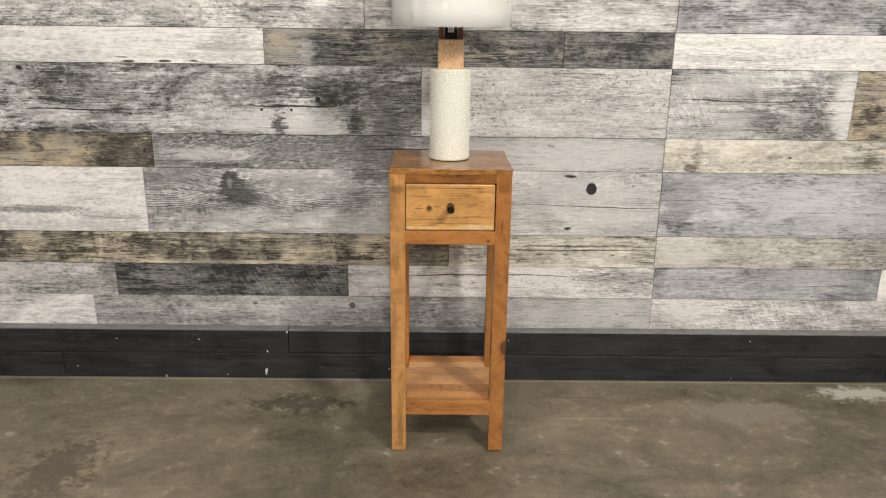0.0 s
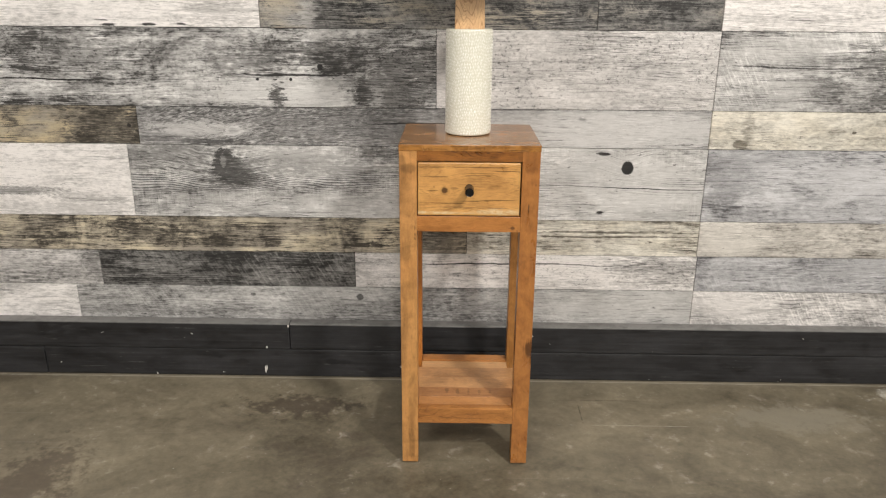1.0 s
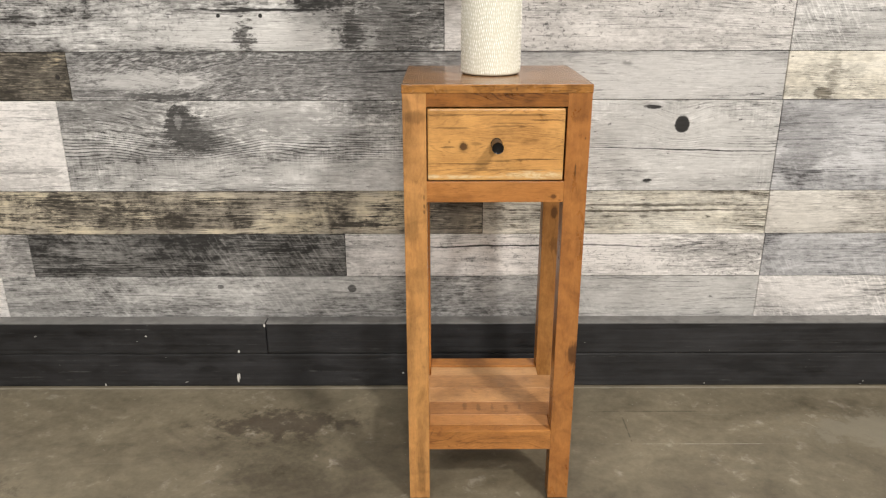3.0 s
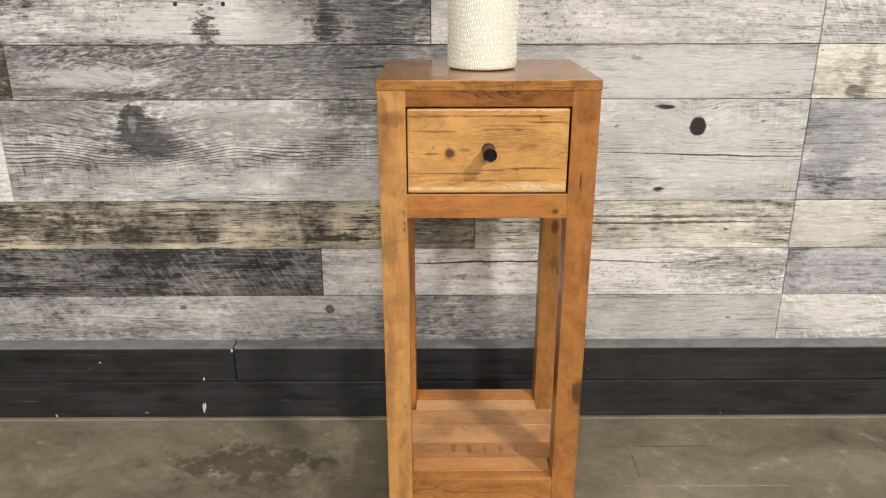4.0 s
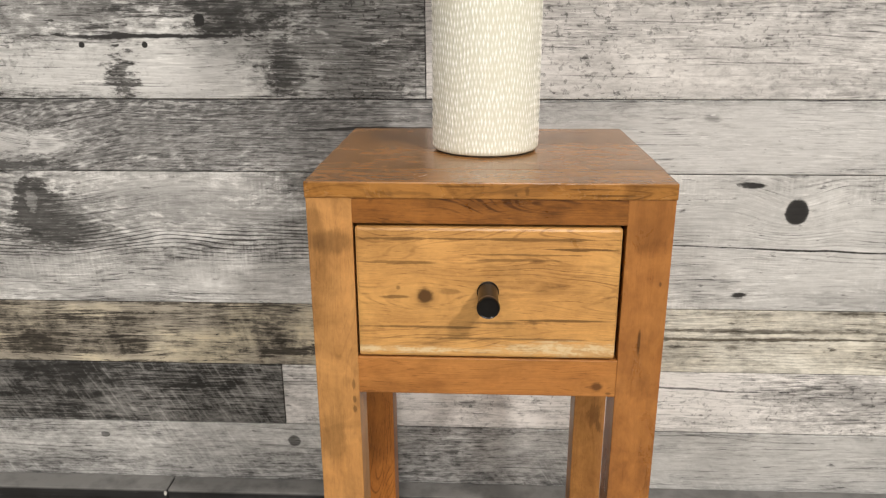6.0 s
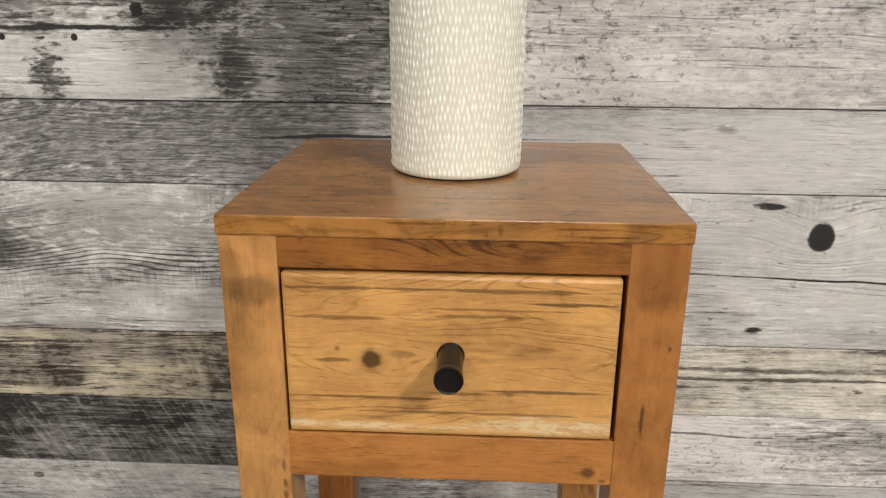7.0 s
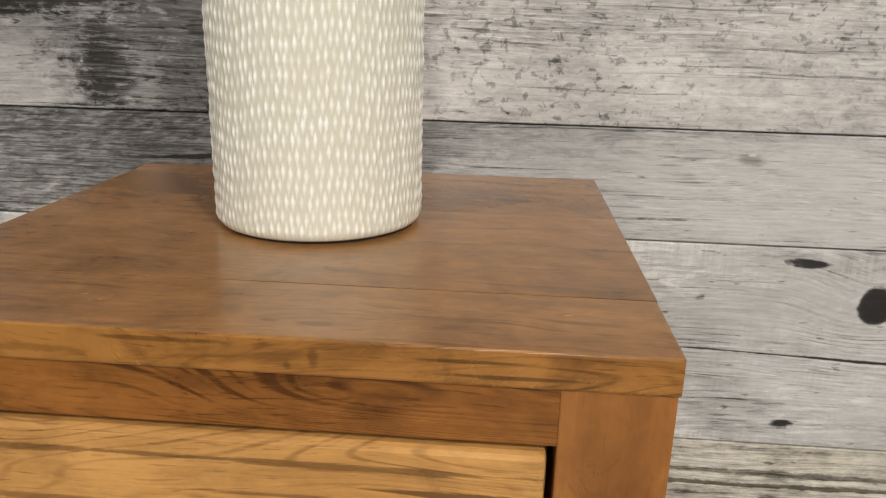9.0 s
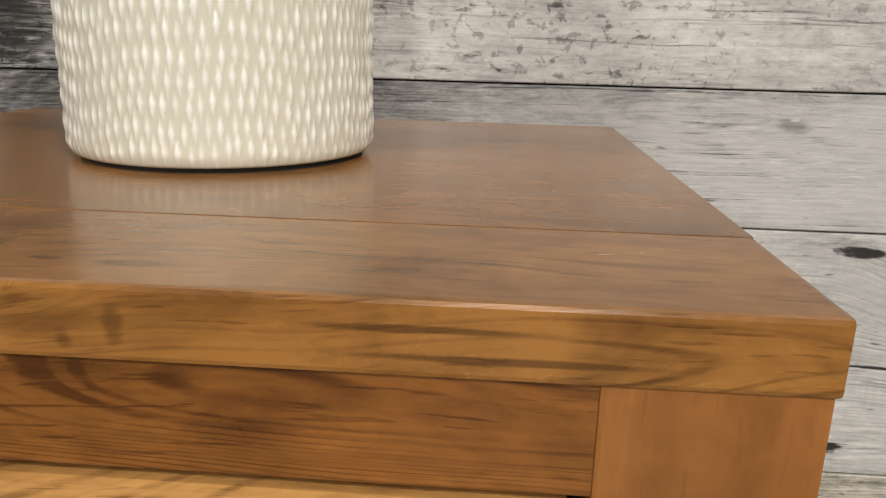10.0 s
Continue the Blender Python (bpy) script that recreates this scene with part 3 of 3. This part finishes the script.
def carved(z0, z1, radius):
    """A ceramic cylinder covered with rows of small upright diamond dashes in relief."""
    cols, per, rows, sub = 90, 6, 33, 9
    nu, nv = cols * per, rows * sub
    bm = bmesh.new()
    lay = bm.verts.layers.float.new("relief")
    phase = [0.5 * (r % 2) + rng2.uniform(-0.15, 0.15) for r in range(rows + 2)]
    jit = [[(rng2.uniform(-0.16, 0.16), rng2.uniform(-0.16, 0.16), rng2.uniform(0.45, 1.15)) for _ in range(cols)] for _ in range(rows + 2)]
    grid = []
    for j in range(nv + 1):
        z = z0 + (z1 - z0) * j / nv
        edge = min(1.0, min(z - z0, z1 - z) / 0.004)
        ring = []
        for i in range(nu):
            s = i / per
            t = j / sub + 0.28 * math.sin(s * 0.242) + 0.18 * math.sin(s * 0.644 + 1)
            h = 0.0
            r0 = math.floor(t)
            for r in (r0 - 1, r0, r0 + 1):
                row, ph = jit[r % (rows + 2)], phase[r % (rows + 2)]
                c0 = math.floor(s - ph)
                for c in (c0, c0 + 1):
                    a = row[c % cols]
                    d = abs(s - ph - c - 0.5 - a[0]) / 0.33 + abs(t - r - 0.5 - a[1]) / 0.74
                    if d < 1:
                        h = max(h, (1 - d) ** 0.7 * a[2])
            rad = radius - 0.0022 * (1 - edge) ** 2 * 0.6 + 0.00085 * h * edge
            ang = 2 * math.pi * i / nu
            v = bm.verts.new((rad * math.cos(ang), rad * math.sin(ang), z))
            v[lay] = h * (0.3 + 0.7 * edge)
            ring.append(v)
        grid.append(ring)
    for lo, hi in zip(grid, grid[1:]):
        for i in range(nu):
            bm.faces.new((lo[i], lo[(i + 1) % nu], hi[(i + 1) % nu], hi[i]))
    bm.faces.new(grid[0][::-1]), bm.faces.new(grid[-1])
    return bm


rng2 = random.Random(21)
m = Nodes("cream_glaze")
rel = m.tree.nodes.new("ShaderNodeAttribute")
rel.attribute_name = "relief"
gn = m.noise(m.coords(), 4, 0.6, 0, 40)
glz = m.mix(m.ramp(rel.outputs["Fac"], 0.04, 0.55), (0.665, 0.655, 0.55), (0.93, 0.925, 0.88))
glz = m.mix(m.mul(m.ramp(gn, 0.4, 0.7), 0.2), glz, (0.66, 0.61, 0.48))
ceramic = m.finish(glz, m.ramp(gn, 0.3, 0.7, 0.13, 0.22), 0.55)
body = carved(LT + 0.0016, 1.020, LR)
bmesh.ops.translate(body, verts=body.verts, vec=(LX, LY, 0))
part("ceramic_body", body, ceramic, lamp_ob, "cream glazed body with rows of raised dashes", smooth=True)
# dark recessed pad added for the contact-shadow line below the body
pad = lathe([(LR - 0.0035, LT - 0.0014), (LR - 0.0035, LT + 0.0016)], 48)
bmesh.ops.translate(pad, verts=pad.verts, vec=(LX, LY, 0))
part("felt_shadow_pad", pad, backing, lamp_ob, "dark felt pad that also draws the contact shadow")
neck_wood = acacia(14.0, 2, (0.30, 0.15, 0.06), (0.70, 0.46, 0.24), 1.0, 0.4)


def tapered(x0, x1, y0, y1, z0, z1, bevel):
    """A block that narrows upwards about the lamp's axis."""
    bm = slab(x0, x1, y0, y1, z0, z1, bevel)
    for v in bm.verts:
        f = 1.0 - 0.6 * (v.co.z - 1.02)
        v.co.x, v.co.y = LX + (v.co.x - LX) * f, LY + (v.co.y - LY) * f
    return bm


part("neck", tapered(LX - 0.033, LX + 0.033, LY - 0.024, LY + 0.024, 1.020, 1.092, 0.0015), neck_wood, lamp_ob, "pale wooden neck with curved grain")
# the prongs' darker wood colour stands for shadow under the lampshade
fork_shaded_wood = acacia(15.0, 2, (0.035, 0.014, 0.006), (0.17, 0.062, 0.022), 0.8, 0.4)
for side in (-1, 1):
    part("prong", tapered(LX + min(side * 0.0325, side * 0.019), LX + max(side * 0.0325, side * 0.019), LY - 0.016, LY + 0.022, 1.0925, 1.165, 0.001), fork_shaded_wood, lamp_ob, "reddish wooden prong coloured dark for the lampshade's shadow")
socket = part("socket", slab(LX - 0.0165, LX + 0.0165, LY - 0.010, LY + 0.014, 1.0925, 1.20, 0.003), metal_black, lamp_ob, "black lamp socket")
paper = plain("white_paper", (0.75, 0.75, 0.73), 0.6)
for k in range(4):
    part("label_bar", slab(LX - 0.0075 + k * 0.004, LX - 0.0045 + k * 0.004, LY - 0.0106, LY - 0.0101, 1.109, 1.123), paper, socket, "pale bar of the socket label")


def drum(r0, r1, z0, z1, thick, seg=96, ripple=0.0, seed=3):
    """An open drum shade with thickness; ripple makes a loose film."""
    bm = bmesh.new()
    rings = []
    n = 24 if ripple else 6
    for side in (0, 1):
        for j in range(n + 1):
            t = j / n if side == 0 else 1 - j / n
            row = []
            for i in range(seg):
                a = 2 * math.pi * i / seg
                wob = ripple * noise.fractal(Vector((9 * math.cos(a) + 2 * t, 9 * math.sin(a), 2.5 * t + seed)), 0.8, 2.2, 4) if ripple else 0.0
                r = r0 + (r1 - r0) * t + wob - (thick if side else 0)
                row.append(bm.verts.new((LX + r * math.cos(a), LY + r * math.sin(a), z0 + (z1 - z0) * t)))
            rings.append(row)
    rings.append(rings[0])
    for lo, hi in zip(rings, rings[1:]):
        for i in range(seg):
            bm.faces.new((lo[i], lo[(i + 1) % seg], hi[(i + 1) % seg], hi[i]))
    return bm


fabric = plain("white_linen", (0.66, 0.655, 0.62), 0.85, var=0.04, scale=300)
shade = part("shade", drum(0.148, 0.140, 1.126, 1.36, 0.002), fabric, lamp_ob, "white fabric drum shade", smooth=True)
m = Nodes("clear_film")
m.bsdf.inputs["Alpha"].default_value = 0.16
film = m.finish((1, 1, 1), 0.12, 0.9)
part("film_wrap", drum(0.1525, 0.147, 1.1245, 1.362, 0.0003, 240, 0.0035), film, shade, "clear plastic wrap", smooth=True)

# ---- unseen housings added around the spot lamps behind the camera ----
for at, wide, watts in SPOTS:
    spotlight = thing("added_spot_housing", (at[0], at[1], CEIL), "black hanging housing added around an unseen spot lamp", "spotlight", "hanging spotlights")
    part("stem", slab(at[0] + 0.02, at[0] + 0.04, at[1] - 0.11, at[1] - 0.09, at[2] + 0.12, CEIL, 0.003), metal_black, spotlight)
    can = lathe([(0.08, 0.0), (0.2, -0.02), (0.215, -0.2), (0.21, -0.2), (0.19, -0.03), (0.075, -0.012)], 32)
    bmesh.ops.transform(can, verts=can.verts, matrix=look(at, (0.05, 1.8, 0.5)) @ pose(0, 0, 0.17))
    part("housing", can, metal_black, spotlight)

# ---- weathered planks on the back wall ----
PALE = dict(dark=(0.18, 0.175, 0.17), light=(0.85, 0.82, 0.80), bias=0.66, blotch=0.3)
MID = dict(dark=(0.075, 0.073, 0.071), light=(0.74, 0.73, 0.715), bias=0.54, blotch=0.4)
SLATE = dict(dark=(0.11, 0.11, 0.115), light=(0.62, 0.62, 0.635), bias=0.45, blotch=0.4)
CHAR = dict(dark=(0.03, 0.029, 0.028), light=(0.42, 0.41, 0.395), bias=0.19, blotch=0.22)
BROWN = dict(dark=(0.05, 0.043, 0.034), light=(0.5, 0.45, 0.37), bias=0.42, blotch=0.45, tan=0.6)
CREAM = dict(dark=(0.13, 0.115, 0.09), light=(0.80, 0.77, 0.69), bias=0.62, blotch=0.35, tan=0.14)
# rows from the floor up: bottom, top, then boards as (left, right, look); marks are in the wall's x and z
ROWS_OF_BOARDS = [
    (0.02, 0.268, [
        (-2.6, -1.111, dict(PALE, bias=0.75, blotch=0.35)),
        (-1.111, 0.707, dict(MID, dark=(0.13, 0.128, 0.125), light=(0.68, 0.67, 0.655), saw=0.32, bias=0.4, blotch=0.28, line=0.7, marks=(
            (-0.271, 0.237, 0.010, 0.010, -0.15, 0.9, 0.1), (-0.588, 0.242, 0.008, 0.005, -0.1, 0.9, 0.2), (0.422, 0.235, 0.011, 0.011, 0.2, 0.7, 0.2),
            (0.215, 0.222, 0.006, 0.005, -0.1, 0.9, 0.2), (0.50, 0.215, 0.26, 0.06, 0.85, 0.6, 0.5), (-0.95, 0.19, 0.4, 0.012, 0.1, 0.5, 0.6)))),
        (0.707, 2.4, dict(PALE, saw=0.55, bias=0.42, blotch=0.35, marks=((0.82, 0.235, 0.09, 0.04, 0.75, 0.8, 0.5), (0.725, 0.20, 0.03, 0.06, 0.3, 0.4, 0.6))))]),
    (0.268, 0.375, [
        (-2.4, -1.030, dict(PALE, bias=0.5, blotch=0.4, marks=((-1.05, 0.33, 0.03, 0.05, 0.0, 0.7, 0.6),))),
        (-1.030, -0.283, dict(CHAR, saw=0.5)),
        (-0.283, 0.707, dict(PALE, bias=0.74, crackle=0.45, marks=(
            (0.013, 0.313, 0.012, 0.006, 0.0, 0.8, 0.4), (0.18, 0.345, 0.32, 0.0022, -0.3, 0.8, 0.3), (0.33, 0.33, 0.12, 0.05, 0.95, 0.8, 0.4), (0.62, 0.33, 0.11, 0.05, 0.22, 0.7, 0.5)))),
        (0.707, 1.443, dict(SLATE, bias=0.36, saw=0.3, marks=((1.2, 0.33, 0.2, 0.05, 0.6, 0.5, 0.6),))),
        (1.443, 2.7, dict(PALE, bias=0.85))]),
    (0.375, 0.480, [
        (-2.0, 0.041, dict(BROWN, rings=0.45, tan=0.75, bias=0.33, blotch=0.25, patch_amount=0.25, line=1.3, tan_colour=(0.74, 0.65, 0.47), marks=(
            (-0.26, 0.398, 0.07, 0.006, -0.2, 0.9, 0.5), (-0.7, 0.383, 0.45, 0.006, 0.9, 0.6, 1.0), (-0.55, 0.472, 0.12, 0.007, 0.9, 0.7, 0.5),
            (-0.9, 0.43, 0.09, 0.03, -0.05, 0.6, 0.6), (-0.02, 0.43, 0.06, 0.05, 0.2, 0.6, 0.5), (-0.45, 0.425, 0.05, 0.04, 0.75, 0.5, 0.6)))),
        (0.041, 0.703, dict(CREAM, rings=0.9, bias=0.6, line=1.5, marks=((0.313, 0.455, 0.05, 0.02, 0.45, 0.4, 0.6), (0.42, 0.432, 0.25, 0.0025, -0.2, 0.9, 0.4), (0.45, 0.446, 0.2, 0.003, 0.0, 0.8, 0.5)))),
        (0.703, 2.3, dict(PALE, dark=(0.17, 0.155, 0.135), light=(0.76, 0.73, 0.68), bias=0.55, marks=((0.8, 0.43, 0.085, 0.06, 0.8, 0.6, 0.3), (1.43, 0.43, 0.07, 0.05, 0.1, 0.7, 0.6))))]),
    (0.480, 0.688, [
        (-2.5, -0.908, dict(PALE, bias=0.82, blotch=0.28, line=0.7, marks=((-1.262, 0.551, 0.13, 0.012, 0.05, 0.8, 0.6), (-1.02, 0.53, 0.1, 0.01, 0.3, 0.6, 0.7), (-1.1, 0.50, 0.2, 0.02, 0.45, 0.5, 0.6)))),
        (-0.908, 0.702, dict(MID, bias=0.56, blotch=0.36, rings=1.6, ring_band=(-0.004, 0.026), chatter=0.55, marks=(
            (-0.77, 0.655, 0.16, 0.035, 0.16, 0.65, 0.7), (-0.63, 0.60, 0.075, 0.026, 0.0, 0.8, 0.7), (-0.615, 0.612, 0.05, 0.042, -0.05, 0.85, 0.4), (-0.637, 0.637, 0.036, 0.040, -0.24, 1.0, 0.25), (-0.45, 0.645, 0.2, 0.035, 0.25, 0.55, 0.7), (-0.642, 0.644, 0.009, 0.02, 0.3, 0.8, 0.3),
            # the grey patch at (-0.33, 0.62) also paints the shadow left of the table
            (-0.215, 0.672, 0.07, 0.018, 0.05, 0.7, 0.8), (-0.44, 0.67, 0.14, 0.014, 0.7, 0.4, 0.6), (-0.33, 0.62, 0.2, 0.025, 0.3, 0.5, 0.7), (-0.5, 0.52, 0.35, 0.03, 0.75, 0.45, 0.7),
            (0.46, 0.59, 0.27, 0.11, 0.76, 0.72, 0.5), (0.36, 0.63, 0.10, 0.035, 0.45, 0.35, 0.7), (0.484, 0.634, 0.0155, 0.0175, -0.7, 1.0, 0.06), (0.417, 0.673, 0.016, 0.0035, -0.4, 0.9, 0.4), (0.415, 0.505, 0.009, 0.0035, -0.4, 0.9, 0.4),
            (0.5, 0.577, 0.2, 0.0011, -0.3, 0.85, 0.35), (0.62, 0.50, 0.1, 0.015, 0.35, 0.5, 0.7)))),
        (0.702, 2.5, dict(SLATE, bias=0.5, saw=0.25, marks=((1.114, 0.613, 0.22, 0.05, 0.85, 0.7, 0.9), (1.33, 0.56, 0.25, 0.06, 0.9, 0.6, 0.9), (0.9, 0.66, 0.15, 0.025, 0.8, 0.5, 0.6), (0.78, 0.60, 0.07, 0.06, 0.25, 0.5, 0.5))))]),
    (0.688, 0.793, [
        (-2.2, -0.870, dict(BROWN, bias=0.34, tan=0.8, line=0.6, marks=((-0.894, 0.74, 0.005, 0.005, -0.4, 0.9, 0.1), (-1.131, 0.745, 0.07, 0.04, 0.85, 0.6, 0.6), (-1.27, 0.72, 0.04, 0.02, 0.9, 0.6, 0.6), (-0.95, 0.74, 0.06, 0.05, 0.15, 0.6, 0.6)))),
        (-0.870, 0.700, dict(MID, dark=(0.09, 0.088, 0.087), bias=0.28, blotch=0.2, line=0.9, wave=0.25, fleck=0.4, fleck_at=(-0.42, 0.3), light=(0.66, 0.65, 0.64), marks=(
            # the wide first mark paints in part of the lamp's shadow
            (-0.30, 0.74, 0.42, 0.06, 0.14, 0.7, 0.5), (-0.72, 0.735, 0.13, 0.02, 0.9, 0.7, 0.8), (-0.608, 0.728, 0.026, 0.018, 0.95, 0.8, 0.25), (-0.608, 0.728, 0.012, 0.008, 0.45, 0.7, 0.4), (-0.66, 0.697, 0.08, 0.007, -0.05, 0.9, 0.6), (-0.8, 0.705, 0.06, 0.008, 0.1, 0.7, 0.7),
            (-0.12, 0.752, 0.1, 0.002, -0.3, 0.9, 0.3), (0.42, 0.735, 0.36, 0.06, 0.95, 0.75, 0.35), (0.350, 0.768, 0.011, 0.005, 0.2, 0.8, 0.35), (0.351, 0.768, 0.004, 0.0016, 0.9, 0.8, 0.3)))),
        (0.700, 2.4, dict(CREAM, bias=0.62, line=0.8, marks=((0.789, 0.703, 0.02, 0.012, 0.0, 0.85, 0.3), (1.334, 0.724, 0.03, 0.016, 0.0, 0.8, 0.4), (0.803, 0.755, 0.014, 0.045, 0.25, 0.7, 0.5), (1.19, 0.715, 0.1, 0.012, 0.2, 0.6, 0.7), (1.09, 0.738, 0.006, 0.003, -0.2, 0.9, 0.3))))]),
    (0.793, 1.001, [
        (-2.6, -0.048, dict(MID, dark=(0.055, 0.053, 0.051), bias=0.37, blotch=0.48, light=(0.82, 0.81, 0.795), crackle=0.22, marks=(
            # dark patches at (-0.155, 0.835) and (-0.14, 0.90) carry lamp shadow besides print
            (-0.47, 0.826, 0.215, 0.038, 0.74, 0.92, 0.35), (-0.478, 0.822, 0.016, 0.036, -0.05, 0.85, 1.1), (-0.245, 0.832, 0.022, 0.045, -0.2, 0.95, 0.55), (-0.155, 0.835, 0.115, 0.055, 0.12, 0.88, 0.5), (-0.14, 0.90, 0.12, 0.05, 0.12, 0.75, 0.8), (-0.205, 0.828, 0.012, 0.026, 0.55, 0.7, 0.8),
            (-0.362, 0.94, 0.15, 0.03, 0.0, 0.6, 1.0), (-0.13, 0.895, 0.10, 0.05, 0.14, 0.6, 0.9), (-0.56, 0.91, 0.13, 0.03, 0.12, 0.6, 1.0), (-0.31, 0.892, 0.06, 0.014, -0.1, 0.75, 0.9), (-0.986, 0.937, 0.14, 0.05, 0.2, 0.55, 0.9),
            (-0.42, 0.882, 0.13, 0.0022, -0.3, 0.8, 0.5), (-1.1, 0.865, 0.14, 0.0025, -0.3, 0.9, 0.3), (-0.53, 0.868, 0.004, 0.004, -0.5, 1.0, 0.1), (-0.44, 0.868, 0.004, 0.004, -0.5, 1.0, 0.1), (-0.36, 0.90, 0.008, 0.008, -0.5, 0.95, 0.3), (-1.24, 0.985, 0.008, 0.007, -0.4, 0.9, 0.3)))),
        (-0.048, 0.700, dict(PALE, bias=0.56, blotch=0.16, crackle=0.4, line=0.45, grainy=0.6, marks=((0.1, 0.93, 0.1, 0.05, 0.35, 0.4, 0.8), (0.42, 0.985, 0.09, 0.0012, -0.2, 0.8, 0.4), (0.17, 0.90, 0.14, 0.03, 0.45, 0.4, 0.9), (0.0, 0.965, 0.02, 0.0025, -0.4, 0.9, 0.4), (0.33, 0.92, 0.16, 0.004, 0.15, 0.6, 0.7), (0.55, 0.82, 0.12, 0.02, 0.3, 0.5, 0.8)))),
        (0.700, 1.259, dict(MID, bias=0.45, saw=0.55, marks=((1.12, 0.93, 0.06, 0.04, 0.1, 0.6, 0.8), (1.149, 0.83, 0.04, 0.025, 0.0, 0.7, 0.7), (0.99, 0.855, 0.05, 0.03, 0.05, 0.6, 0.8), (1.235, 0.90, 0.03, 0.10, 0.95, 0.8, 0.6), (0.9, 0.84, 0.06, 0.035, 0.75, 0.5, 0.9), (0.85, 0.958, 0.13, 0.03, 0.75, 0.5, 0.6), (1.0, 0.913, 0.3, 0.002, -0.2, 0.7, 0.4)))),
        (1.259, 2.8, dict(BROWN, bias=0.4, tan=0.45))]),
    (1.001, 1.105, [
        (-2.3, -0.513, dict(PALE, bias=0.8, blotch=0.2, marks=((-0.911, 1.007, 0.018, 0.003, -0.5, 0.95, 0.5), (-0.803, 1.008, 0.016, 0.003, -0.5, 0.95, 0.5), (-0.72, 1.010, 0.014, 0.003, -0.5, 0.95, 0.5), (-0.93, 1.018, 0.02, 0.002, -0.3, 0.9, 0.5), (-0.6, 1.05, 0.08, 0.04, 0.4, 0.5, 0.6)))),
        (-0.513, 0.373, dict(CHAR, bias=0.3, tan=0.35, crackle=0.2, saw=0.2, marks=((-0.46, 1.05, 0.05, 0.05, 0.8, 0.7, 0.8), (-0.383, 1.035, 0.02, 0.03, 1.0, 0.8, 0.6)))),
        (0.373, 0.698, dict(CHAR, bias=0.2, tan=0.2, crackle=0.2, saw=0.2)),
        (0.698, 2.5, dict(PALE, bias=0.8, blotch=0.2))]),
    (1.105, 1.312, [
        (-2.5, -0.215, dict(PALE, dark=(0.14, 0.136, 0.13), bias=0.55, blotch=0.55, crackle=0.4)),
        (-0.215, 0.70, dict(PALE, bias=0.5)),
        (0.70, 2.6, dict(SLATE, bias=0.45, marks=((1.309, 1.11, 0.02, 0.02, -0.2, 0.8, 0.6),)))]),
]
rng = random.Random(7)
row_seed = 0
for z0, z1, boards in ROWS_OF_BOARDS:
    for x0, x1, style in boards:
        row_seed += 1
        cx, cz = (x0 + x1) / 2, (z0 + z1) / 2
        own = dict(style, marks=tuple((q[0] - cx, q[1] - cz, *q[2:]) for q in style.get("marks", ())))
        part("plank", slab(x0 + 0.0006, x1 - 0.0006, WALL_Y - 0.0005 * (row_seed % 3), WALL_Y + 0.012, z0 + 0.0007, z1 - 0.0007, 0.0009, 1), weathered(row_seed * 1.7, **own), wall)
# the rest of the wall: the same boards in rotation
spare = [weathered(50 + k, **s) for k, s in enumerate((MID, PALE, SLATE, CREAM))]
z, k = 1.312, 0
while z < CEIL - 0.05:
    h = min((0.105, 0.207)[k % 2], CEIL - z)
    x = -5.0
    while x < 4.99:
        x1 = min(5.0, x + rng.uniform(1.0, 1.8))
        part("plank", slab(x + 0.0008, x1 - 0.0008, WALL_Y, WALL_Y + 0.012, z + 0.0009, z + h - 0.0009), spare[rng.randrange(4)], wall)
        x = x1
    z, k = z + h, k + 1
for z0, z1, boards in ROWS_OF_BOARDS:
    for x0, x1 in ((-5.0, boards[0][0]), (boards[-1][1], 5.0)):
        part("plank", slab(x0 + 0.0008, x1 - 0.0008, WALL_Y, WALL_Y + 0.012, z0 + 0.0009, z1 - 0.0009), spare[rng.randrange(4)], wall)
